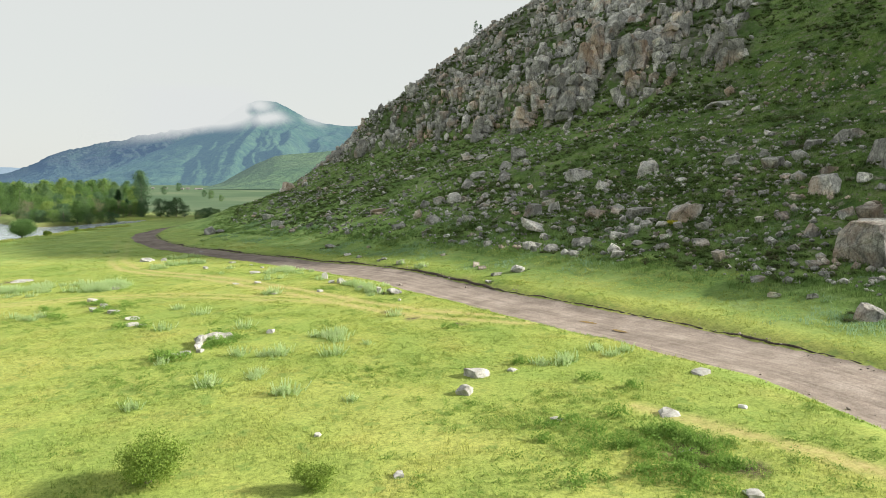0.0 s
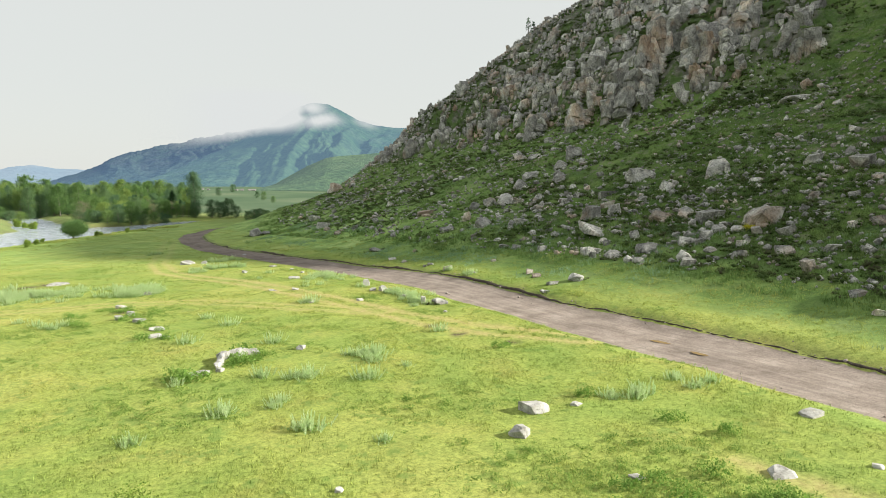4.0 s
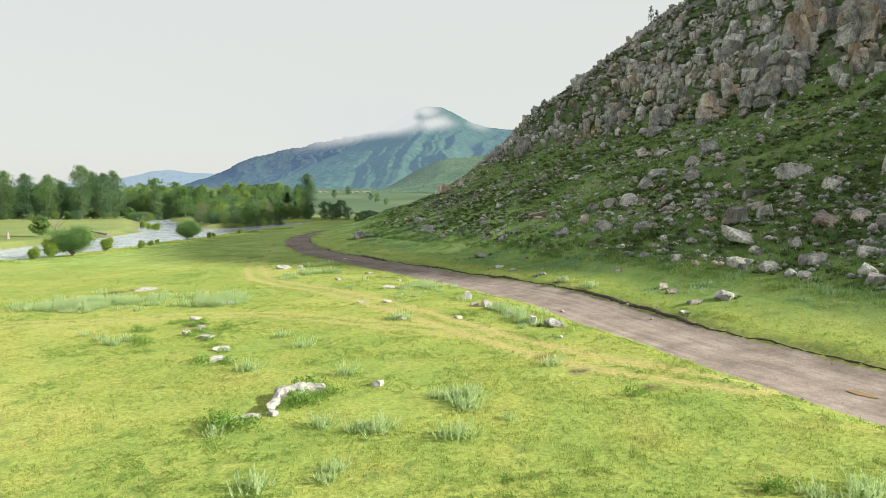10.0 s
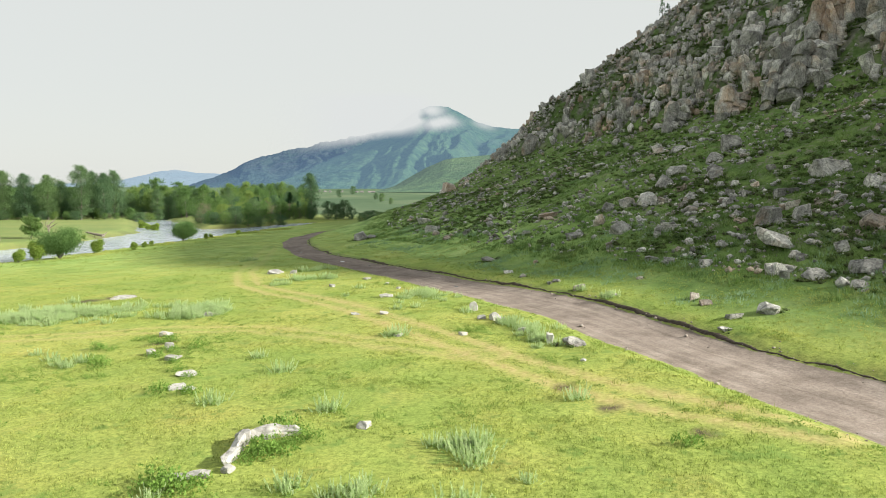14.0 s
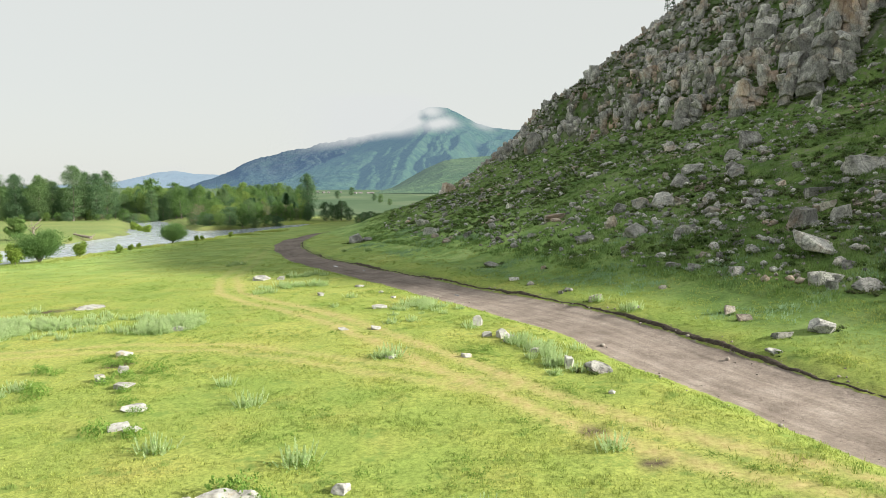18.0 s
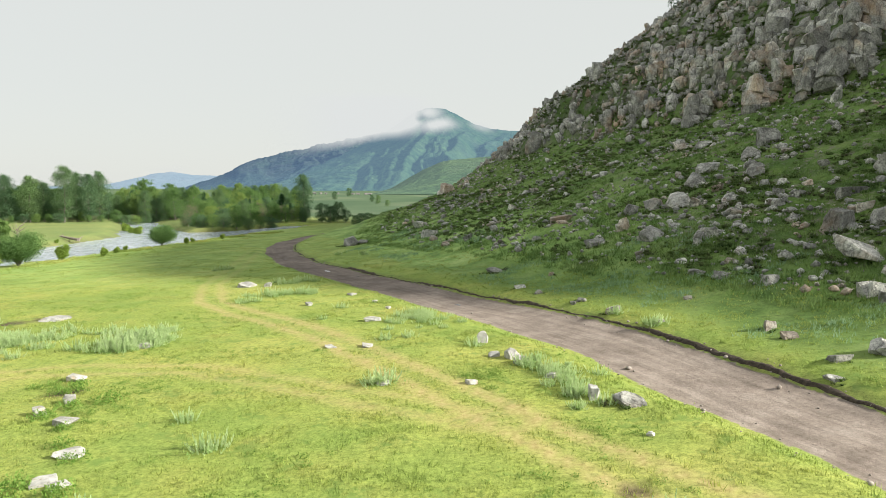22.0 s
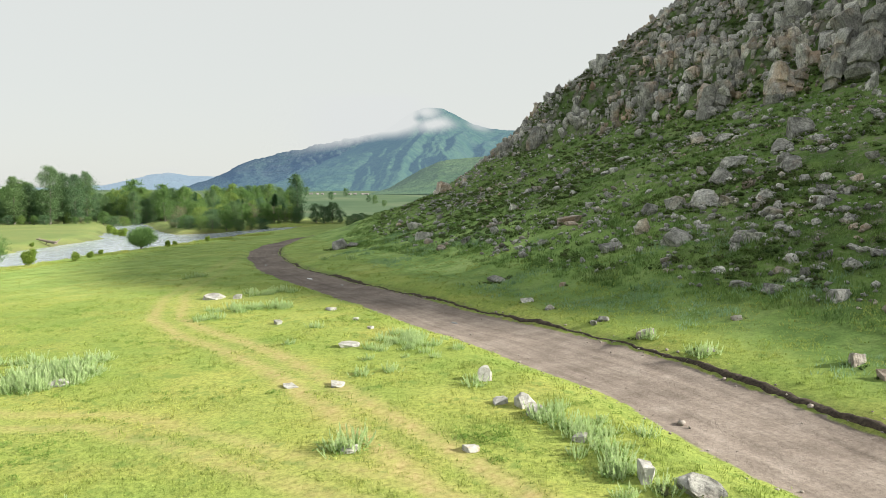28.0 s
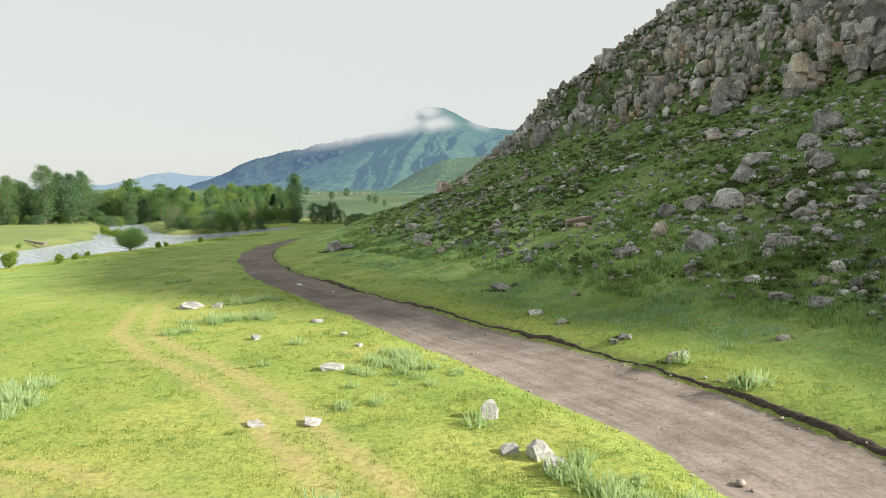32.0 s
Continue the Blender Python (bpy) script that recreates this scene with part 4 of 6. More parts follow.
MEADOW_A = [(10.18, 20.43, 0.71, 0.24), (13.69, 24.46, 0.71, 0.28), (6.81, 27.1, 0.47, 0.19), (-1.05, 21.64, 0.22, 0.19), (1.03, 17.99, 0.32, 0.19), (6.53, 20.9, 0.38, 0.11), (12.83, 20.37, 0.31, 0.17),
            (9.23, 14.46, 0.47, 0.22), (9.1, 17.37, 0.31, 0.14), (5.33, 26.86, 0.98, 0.53), (4.38, 24.59, 0.8, 0.54), (-3.27, 37.7, 0.48, 0.34)]
MEADOW_B = [(-16.25, 53.01, 0.66, 0.4), (-14.65, 49.82, 0.55, 0.43), (-15.03, 48.54, 0.53, 0.47), (-13.5, 47.56, 0.74, 0.28), (-11.7, 44.7, 0.88, 0.26), (-11.33, 42.89, 0.74, 0.25), (-10.87, 42.6, 0.68, 0.19)]
MEADOW_C = [(-18.59, 81.87, 1.4, 0.6), (-16.82, 81.62, 0.69, 0.49), (-10.95, 70.6, 0.57, 0.3), (-8.85, 74.92, 0.68, 0.26), (-5.9, 63.89, 1.01, 0.3), (-3.7, 51.1, 0.56, 0.19), (-0.46, 50.8, 0.46, 0.28),
            (4.54, 45.15, 0.27, 0.19), (-26.24, 68.41, 1.8, 0.34), (-5.2, 57.5, 0.7, 0.16), (-6.9, 57.5, 0.6, 0.10), (-5.58, 68.16, 0.35, 0.23), (-6.72, 70.8, 0.37, 0.25), (-16.23, 58.93, 0.75, 0.35)]
for k, (x, y, w, h) in enumerate(MEADOW_A + MEADOW_B + MEADOW_C):
    boulder(x, y, w, h * 0.85, k, PALE_STONES, "pale flat stone lying in the meadow turf" if h < 0.45 * w else "pale rounded stone in the meadow turf", name="pale_stone", group="stones in the meadow", rz=0.4 * k)


# a bent white slab of rock breaking through the turf
slab = tagged(new("rock_outcrop"), "long whitish rock outcrop bent like an elbow in the turf", "rock")
for name, x, y, w, d, h, rz, k in (("rock_ledge", -6.05, 37.0, 1.35, 0.36, 0.46, 0.35, 0), ("rock_tip", -5.45, 37.2, 0.7, 0.28, 0.34, 0.25, 3), ("rock_arm", -6.65, 36.1, 0.30, 1.2, 0.50, 0.05, 1), ("rock_arm", -6.55, 35.2, 0.24, 1.0, 0.34, -0.1, 5),
                                      ("rock_foot", -7.1, 34.2, 0.75, 0.32, 0.24, 0.1, 2), ("rock_foot", -7.75, 34.15, 0.7, 0.28, 0.16, -0.1, 6), ("rock_piece", -6.70, 36.7, 0.40, 0.45, 0.48, 0.6, 4), ("rock_piece", -6.42, 34.5, 0.3, 0.35, 0.2, 0.9, 7)):
    ob = new(name, PALE_STONES[k])
    ob.matrix_basis = Matrix.LocRotScale(Vector((x, y, ground_z(x, y) + h * 0.3)), Euler((0.05, -0.05, rz)), Vector((w, d, h)))
    ob.parent = slab


def road_edge():
    """The cut bank of dark soil along the hill side of the road."""
    r = np.random.default_rng(3)
    px, py, half = [], [], []
    for (ax, ay), (bx, by), ha, hb in zip(ROAD[:-1], ROAD[1:], ROAD_HALF[:-1], ROAD_HALF[1:]):
        n = max(2, int(math.hypot(bx - ax, by - ay) / 0.14))
        for s_ in np.arange(n) / n:
            px.append(ax + (bx - ax) * s_), py.append(ay + (by - ay) * s_), half.append(ha + (hb - ha) * s_)
    px, py, half = np.array(px), np.array(py), np.array(half)
    for _ in range(30):
        px[1:-1], py[1:-1] = (px[:-2] + 2 * px[1:-1] + px[2:]) / 4, (py[:-2] + 2 * py[1:-1] + py[2:]) / 4
    tx, ty = np.gradient(px), np.gradient(py)
    ln = np.hypot(tx, ty)
    nx, ny = ty / ln, -tx / ln
    ok = (py > 8) & (py < 135)
    px, py, half, nx, ny = px[ok], py[ok], half[ok], nx[ok], ny[ok]
    k = np.arange(len(px))
    wob = 0.30 * vnoise(px / 5, py / 5, 42) + 0.14 * vnoise(k / 7.0, k * 0, 47) + 0.08 * vnoise(k / 2.0, k * 0, 48)
    size = np.clip(0.7 + 1.6 * vnoise(k / 30.0, k * 0, 49), 0.5, 1.3) * np.where(py > 100, 0.7, np.where(py < 32, 0.45, np.where(py < 70, 0.75, 1)))
    rows = []
    for off, up in ((-0.10, -0.06), (-0.03, 0.02), (0.02, 0.06), (0.08, 0.08), (0.15, 0.06), (0.22, 0.02), (0.28, -0.06)):
        x = px + nx * (half + wob + 0.12 + off * size * 1.1)
        y = py + ny * (half + wob + 0.12 + off * size * 1.1)
        jag = 0.09 * vnoise(k / 1.6, k * 0 + off * 9, 50) * (up > 0)
        rows.append(np.stack([x, y, lie(x, y) + (up + jag) * size], 1))
    v = np.stack(rows, 1).reshape(-1, 3)
    i = np.arange(len(px) * 7).reshape(-1, 7)
    faces = np.stack([i[:-1, :-1], i[1:, :-1], i[1:, 1:], i[:-1, 1:]], -1).reshape(-1, 4)
    soil = plain_material("dark_soil", (0.022, 0.018, 0.013), (0.085, 0.066, 0.048), 7.0, 0.95, 0.05)
    return tagged(new("road_edge", np_mesh("road_edge", v, faces, soil)), "low crumbling bank of dark soil along the road", "bank", kind="structure")


road_edge()


# small loose stones: hillside scree, road gravel
def low_rock(seed):
    rnd = np.random.default_rng(seed)
    v = np.array([(1, 0, 0), (-1, 0, 0), (0, 1, 0), (0, -1, 0), (0, 0, 1), (0, 0, -1), (.62, .62, .5), (-.62, .62, .45), (.62, -.62, .55), (-.62, -.62, .5)], float) * 0.5
    bm = bmesh.new()
    for q in v * rnd.uniform(0.7, 1.25, v.shape):
        bm.verts.new(q)
    bmesh.ops.convex_hull(bm, input=bm.verts)
    bmesh.ops.triangulate(bm, faces=bm.faces)
    loose = [w for w in bm.verts if not w.link_faces]
    bmesh.ops.delete(bm, geom=loose, context="VERTS")
    bm.verts.index_update()
    out = np.array([w.co[:] for w in bm.verts]), np.array([[w.index for w in f.verts] for f in bm.faces], np.int32)
    bm.free()
    return out


CHIPS = [low_rock(k) for k in range(8)]
rubble = part_mesh("rock_rubble", strewn("rock_rubble", CHIPS, np.stack([qx, qy, lie(qx, qy) + qs * 0.15], 1), np.stack([qs, qs * rub_rng.uniform(0.7, 1.1, len(qx)), qs * rub_rng.uniform(0.9, 1.9, len(qx))], 1),
                                          np.stack([rub_rng.normal(-0.1, 0.25, len(qx)), rub_rng.normal(0.2, 0.25, len(qx)), rub_rng.uniform(0, 6.28, len(qx))], 1), ROCK, rub_rng), ROCK, crag)
rubble["kind"] = "stuff"


def scree(name, label, count, box, test, size, mat, seed):
    r = np.random.default_rng(seed)
    x, y = r.uniform(box[0], box[1], count), r.uniform(box[2], box[3], count)
    ok = test(x, y, r)
    x, y = x[ok], y[ok]
    s = size(r, len(x))
    z = lie(x, y) + s * 0.12
    sz = np.stack([s, s * r.uniform(0.6, 1.1, len(x)), s * r.uniform(0.5, 0.95, len(x))], 1)
    tn = np.stack([r.uniform(-0.3, 0.3, len(x)), r.uniform(-0.3, 0.3, len(x)), r.uniform(0, 6.28, len(x))], 1)
    me = strewn(name, CHIPS, np.stack([x, y, z], 1), sz, tn, mat, r)
    return tagged(new(name, me), label, "stones", kind="stuff")


def on_hill(x, y, r):
    u = x + 0.47 * y
    up = hill_up(x, y)
    return (up > 1.3) & (u < 96) & (r.random(len(x)) < (1 - 0.55 * lush_zone(x, y)) * np.clip(0.35 + 1.3 * fbm(x / 7, y / 7, 91, 3) + 0.25 * np.exp(-((u - 54) / 8) ** 2), 0, 1))


def on_road(x, y, r):
    d, a, side = poly_dist(x, y, ROAD)
    half = np.interp(a, range(len(ROAD_HALF)), ROAD_HALF)
    return r.random(len(x)) < np.where(d < half, 0.12, 0.9) * np.exp(-((d - half * 0.9) / 0.55) ** 2)


scree("hillside_scree", "small grey stones strewn over the grassy hillside", 32000, (-16, 60, 28, 165), on_hill, lambda r, n: np.exp(r.normal(-1.12, 0.45, n)), ROCK, 5)
scree("road_gravel", "loose gravel and clods along the dirt road", 60000, (-32, 24, 18, 125), on_road, lambda r, n: np.exp(r.normal(-2.7, 0.45, n)), plain_material("gravel", (0.16, 0.13, 0.11), (0.42, 0.38, 0.34), 5.0), 6)


# ---- trees and bushes ----
def tube(bm, pts, radii, seg=6):
    rings = []
    for k, (p, r) in enumerate(zip(pts, radii)):
        a, b = Vector(pts[max(0, k - 1)]), Vector(pts[min(len(pts) - 1, k + 1)])
        way = (b - a).normalized()
        side = way.cross(Vector((0.31, 0.77, 0.2))).normalized()
        up = side.cross(way)
        rings.append([bm.verts.new(Vector(p) + float(r) * (math.cos(t) * side + math.sin(t) * up)) for t in np.arange(seg) * 2 * math.pi / seg])
    for lo, hi in zip(rings[:-1], rings[1:]):
        for k in range(seg):
            bm.faces.new((lo[k], lo[(k + 1) % seg], hi[(k + 1) % seg], hi[k]))
    bm.faces.new(rings[-1])


def leaf_tris(r, centres, spread, per, size, flat=0.8):
    """Pointed leaves scattered round the clump centres, two for each of per: verts and triangles."""
    n = len(centres) * per * 2
    c = np.repeat(centres, per * 2, 0) + r.normal(0, 1, (n, 3)) * np.repeat(spread, per * 2, 0)
    a = r.normal(0, 1, (n, 3))
    a /= np.linalg.norm(a, axis=1)[:, None]
    b = np.cross(a, r.normal(0, 1, (n, 3)))
    b /= np.linalg.norm(b, axis=1)[:, None] + 1e-9
    s = size * r.uniform(0.6, 1.3, n)[:, None]
    a, b = a * s * 0.5, b * s * 0.5 * flat
    v = np.stack([c - 0.6 * a - b, c - 0.6 * a + b, c + a], 1).reshape(-1, 3)
    return v, np.arange(3 * n).reshape(-1, 3)


def tree(name, label, category, seed, height, width, base, kind, leaves, bark, limbs=26, per=55, leaf=0.42, crown="crown"):
    """A tree with tapered trunk, limbs and a crown of leaf clumps. kind: how wide the crown is by height."""
    r = np.random.default_rng(seed)
    root = tagged(new(name), label, category)
    bm = bmesh.new()
    lean = r.normal(0, 0.03, 2)
    stem = lambda h: np.array([lean[0] * h + 0.15 * math.sin(h * 0.5 + seed), lean[1] * h + 0.15 * math.cos(h * 0.4), h])
    tr = 0.014 * height + 0.04
    hs = np.linspace(0, height * 0.96, 9)
    tube(bm, [stem(h) - (0, 0, 0.2 if h == 0 else 0) for h in hs], [tr * (1 - 0.9 * h / height) * (1.35 if h == 0 else 1) for h in hs], 7)
    centres, spread = [], []
    for k in range(limbs):
        f = base + (1 - base) * (k + r.random()) / limbs
        reach = width / 2 * np.interp(f, kind[0], kind[1]) * r.uniform(0.6, 1.1)
        turn = k * 2.4 + r.normal(0, 0.4)
        p0 = stem(f * height * 0.93)
        p1 = p0 + (reach * math.cos(turn), reach * math.sin(turn), reach * r.uniform(0.1, 0.55))
        mid = (p0 + p1) / 2 + (0, 0, 0.12 * reach)
        tube(bm, [p0, mid, p1], [tr * 0.38 * (1.1 - f), tr * 0.24 * (1.1 - f), 0.015], 4)
        for q in (0.45, 0.75, 1.0):
            centres.append(p0 + (p1 - p0) * q + r.normal(0, 0.15 * reach + 0.05, 3))
            spread.append(np.array([1, 1, 0.75]) * (0.15 * reach + 0.024 * height) * r.uniform(0.7, 1.2))
    part("trunk", bm, bark, root)
    if per:
        v, f = leaf_tris(r, np.array(centres), np.array(spread), per // 3, leaf)
        part_mesh(crown, np_mesh(crown, v, f, leaves), leaves, root)
    return root


def bush(name, label, seed, height, width, leaves, bark, stems=7, per=300, leaf=0.22, group=""):
    """A shrub: several bare stems from one root under an uneven crown."""
    r = np.random.default_rng(seed)
    root = tagged(new(name), label, "bush", group)
    bm = bmesh.new()
    centres, spread = [], []
    for k in range(stems):
        turn, out = k * 2.4 + r.normal(0, 0.3), width / 2 * r.uniform(0.25, 0.85)
        top = np.array([out * math.cos(turn), out * math.sin(turn), height * r.uniform(0.55, 0.9)])
        tube(bm, [(0, 0, -0.1), tuple(top * (0.45, 0.45, 0.55)), tuple(top)], [0.02 * height, 0.014 * height, 0.005], 5)
        for q in (0.6, 0.85, 1.05):
            centres.append(top * q + r.normal(0, 0.05 * width, 3))
            spread.append(np.array([0.13 * width, 0.13 * width, 0.10 * height]))
    part("stem", bm, bark, root)
    v, f = leaf_tris(r, np.array(centres), np.array(spread), per // 3, leaf)
    v[:, 2] = np.maximum(v[:, 2], 0.03)
    part_mesh("foliage", np_mesh("foliage", v, f, leaves), leaves, root)
    return root


POPLAR = ([0, 0.2, 0.45, 0.7, 0.9, 1], [0.4, 0.8, 1.0, 0.85, 0.5, 0.15])
CONE = ([0, 0.15, 0.4, 0.7, 1], [0.7, 1.0, 0.75, 0.42, 0.08])
ROUND = ([0, 0.2, 0.5, 0.8, 1], [0.6, 0.95, 1.0, 0.8, 0.4])
kinds = {
    "poplar": [tree("poplar_tree", "tall leafy green poplar at the edge of the river wood", "tree", 500 + k, 18, 8.0 - 0.7 * k, 0.07, POPLAR, LEAF_POPLAR, BARK, 46, 108, 0.36) for k in range(4)],
    "willow": [tree("willow_tree", "light green willow in the river wood", "tree", 520 + k, 10, 7.5 - 0.6 * k, 0.10, ROUND, LEAF_WILLOW, BARK, 30, 96, 0.31) for k in range(4)],
    "conifer": [tree("larch_tree", "dark green conical larch in the river wood", "tree", 540 + k, 14, 5.2, 0.08, CONE, LEAF_DARK, BARK, 42, 72, 0.31) for k in range(2)],
    "dark": [tree("alder_tree", "dense dark green alder at the wood's edge", "tree", 560 + k, 9, 8.0, 0.06, ROUND, LEAF_POPLAR, BARK, 30, 96, 0.32) for k in range(2)],
    "grey": [tree("grey_willow", "greyish dry willow on the river bank", "tree", 580, 8, 6.5, 0.10, ROUND, LEAF_GREY, BARK, 22, 60, 0.28)],
}
used = collections.Counter()
tree_rnd = random.Random(21)
FROM = Vector((-0.44, 32.73, 6.85))


def stand(kind, x, y, height, wide=1.0, group="trees of the river wood"):
    proto = kinds[kind][tree_rnd.randrange(len(kinds[kind]))]
    tall = {"poplar": 18, "willow": 10, "conifer": 14, "dark": 9, "grey": 8}[kind]
    s = height / tall
    m = Matrix.LocRotScale(Vector((x, y, ground_z(x, y) - 0.05)), Euler((0, 0, tree_rnd.uniform(0, 6.28))), Vector((s * wide, s * wide, s)))
    used[proto.name] += 1
    if used[proto.name] == 1:
        proto.matrix_basis = m
        ob = proto
    else:
        ob = copy_thing(proto, m)
    return tagged(ob, group=group)


def stand_at(kind, az, el, dist, wide=1.0):
    """A tree by its bearing, the elevation of its top and its distance from one spot over the meadow."""
    x, y = FROM.x + dist * math.sin(radians(az)), FROM.y + dist * math.cos(radians(az))
    top = FROM.z + dist * math.tan(radians(el))
    return stand(kind, x, y, max(2.0, top - ground_z(x, y)), wide)


for az, el, dist, wide in ((-38.6, 1.0, 276, 1.0), (-37.2, 1.2, 284, 1.0), (-35.9, 1.3, 282, 1.0), (-34.6, 1.1, 280, 1.1), (-33.3, 1.3, 278, 1.1), (-32.4, 0.8, 286, 1.0), (-31.1, 1.7, 276, 0.95),
                          (-30.3, 1.3, 282, 0.9), (-29.5, 1.5, 278, 0.95), (-28.8, 0.9, 284, 0.9), (-13.75, 1.3, 262, 0.95)):
    stand_at("poplar", az, el, dist, wide)
for az, el, dist, kind in ((-21.4, -0.2, 318, "conifer"), (-15.6, -0.35, 266, "conifer"), (-14.8, -0.7, 270, "conifer"), (-12.4, -1.3, 268, "dark"), (-11.7, -1.1, 262, "dark"), (-11.1, -1.2, 264, "dark"),
                           (-10.5, -1.5, 262, "dark"), (-22.5, -1.35, 224, "grey"), (-23.9, -0.5, 300, "willow"), (-17.4, -0.75, 272, "grey"), (-16.3, -1.0, 262, "dark"), (-22.9, -1.75, 218, "dark")):
    stand_at(kind, az, el, dist)
for k in range(110):   # the wood behind the far meadow
    az = -40 + 18.5 * (k + tree_rnd.random()) / 110
    stand_at(tree_rnd.choice(("poplar", "willow", "willow", "dark", "poplar")), az, tree_rnd.uniform(-0.85, 0.05), tree_rnd.uniform(286, 350), 0.95)
for k in range(90):   # the wood along the river, further off
    az = -27 + 13 * (k + tree_rnd.random()) / 90
    stand_at(tree_rnd.choice(("poplar", "willow", "poplar", "conifer", "willow", "dark")), az, tree_rnd.uniform(-1.1, -0.2), tree_rnd.uniform(300, 400), 0.85)
for k in range(60):   # light willows on the island and the bank
    az = -22 + 8.2 * (k + tree_rnd.random()) / 60
    stand_at(tree_rnd.choice(("willow", "willow", "willow", "grey", "dark")), az, tree_rnd.uniform(-2.1, -1.0), tree_rnd.uniform(246, 288), 0.9)
for k in range(64):   # the wood's back rows
    az = -38 + 24.4 * (k + tree_rnd.random()) / 64
    stand_at(tree_rnd.choice(("poplar", "willow", "conifer")), az, tree_rnd.uniform(-0.4, 0.05), tree_rnd.uniform(390, 470), 1.15)
for k in range(44):   # undergrowth at the foot of the wood
    az = -40 + 26 * (k + tree_rnd.random()) / 44
    stand_at(tree_rnd.choice(("dark", "willow", "grey", "willow")), az, tree_rnd.uniform(-2.1, -1.5), tree_rnd.uniform(270, 284) + (24 if az > -26 else 0), 1.5)
for az, el, dist in ((-9.3, -1.85, 190), (-8.8, -1.75, 196), (-8.3, -1.9, 186), (-9.8, -2.0, 200)):
    stand_at("dark", az, el, dist, 1.2)

for x, y, h, kind in ((-92, 250, 5.5, "willow"), (-87, 240, 4.5, "dark"), (-84.5, 233, 5.0, "grey"), (-81, 229, 4.2, "dark"), (-78.5, 224, 3.6, "willow"), (-76, 222, 4.4, "dark"), (-73, 221, 3.8, "willow"), (-71, 224, 5.2, "dark"), (-69, 230, 5.5, "willow"),
                   (-67.5, 236, 4.2, "dark"), (-66, 243, 4.6, "willow"), (-65, 251, 4.8, "dark"), (-80, 240, 7.5, "willow"), (-75, 236, 6.8, "dark"), (-86, 252, 7.5, "willow"), (-72, 245, 7.0, "poplar"), (-78, 250, 8.0, "willow")):
    stand(kind, x, y, h, 1.35, "bushy trees between the arms of the river")

# bushes by the water and in the meadow
LEAF_BUSH = leaf_material("bush_leaves", (0.13, 0.21, 0.035), (0.30, 0.40, 0.085), 1.2)


def settle(ob, x, y, rz=0.0, s=1.0):
    ob.matrix_basis = Matrix.LocRotScale(Vector((x, y, ground_z(x, y) - 0.03)), Euler((0, 0, rz)), Vector((s, s, s)))
    return ob


settle(bush("river_bush", "round green willow bush on the river bank", 600, 3.3, 4.4, LEAF_WILLOW, BARK, 14, 1100, 0.17), -54.9, 147.8)
settle(bush("river_bush", "spreading green willow bush leaning over the river", 601, 3.7, 5.4, LEAF_WILLOW, BARK, 13, 1000, 0.17), -58.6, 114.2)
low_bush = bush("river_bush", "small bright green bush at the water's edge", 602, 2.0, 1.6, LEAF_BUSH, BARK, 7, 420, 0.20, "small bushes by the river")
settle(low_bush, -57.7, 122.3)
for x, y, s in ((-60.2, 111.5, 1.2), (-54.5, 127.6, 0.6), (-55.4, 133, 0.45), (-61.5, 109.4, 0.8), (-51.5, 150.5, 0.5), (-52.6, 156, 0.4), (-50.6, 166, 0.5), (-88, 208, 1.2), (-92, 213, 1.0), (-98, 222, 1.3), (-81, 160, 0.4), (-56.5, 138, 0.4)):
    settle(copy_thing(low_bush, Matrix()), x, y, x, s)
tagged(settle(tree("young_willow", "small light green willow on the far river meadow", "tree", 610, 4.2, 3.0, 0.25, ROUND, LEAF_WILLOW, BARK, 20, 150, 0.30), -86.5, 151))
settle(bush("meadow_bush", "low yellow-green twiggy bush in the meadow", 604, 1.15, 1.75, LEAF_BUSH, DEADWOOD, 14, 600, 0.06), -5.6, 19.2)
settle(bush("meadow_bush", "small yellow-green bush in the meadow", 605, 0.6, 1.0, LEAF_BUSH, DEADWOOD, 10, 420, 0.05), -1.2, 17.8)

LEAF_FLOWER = leaf_material("yellow_flowers", (0.42, 0.40, 0.03), (0.62, 0.58, 0.06), 3.0)
settle(bush("flowering_shrub", "small shrub with yellow flowers beside a boulder", 606, 0.5, 0.8, LEAF_FLOWER, DEADWOOD, 8, 120, 0.06), 27.9, 53.3)


def bare_tree(name, label, seed, height, limbs):
    """A dead tree: trunk and forked bare limbs."""
    r = np.random.default_rng(seed)
    root = tagged(new(name), label, "dead tree")
    bm = bmesh.new()
    tube(bm, [(0, 0, -0.2), (0.05, 0, height * 0.3), (-0.05, 0.1, height * 0.55)], [0.22, 0.17, 0.13], 7)
    part("trunk", bm, DEADWOOD, root)
    for k in range(limbs):
        turn, tilt = k * 2.4, r.uniform(0.5, 1.1)
        p0 = Vector((0, 0.05, height * r.uniform(0.3, 0.55)))
        way = Vector((math.cos(turn) * math.sin(tilt), math.sin(turn) * math.sin(tilt), math.cos(tilt)))
        p1 = p0 + way * height * 0.28
        p2 = p1 + (way + Vector(r.normal(0, 0.3, 3))).normalized() * height * 0.25
        bm = bmesh.new()
        tube(bm, [p0, p1, p2], [0.09, 0.055, 0.015], 5)
        side = p1 + (way.cross(Vector((0, 0, 1))) + way).normalized() * height * 0.16
        tube(bm, [p1, (p1 + side) / 2 + Vector((0, 0, 0.05)), side], [0.045, 0.03, 0.01], 4)
        part("limb", bm, DEADWOOD, root)
    return root


settle(bare_tree("dead_tree", "bare grey dead tree with forked limbs on the river meadow", 620, 4.8, 7), -83.4, 152)
stump = tagged(new("tree_stump"), "broken grey stump on the river meadow", "stump")
bm = bmesh.new()
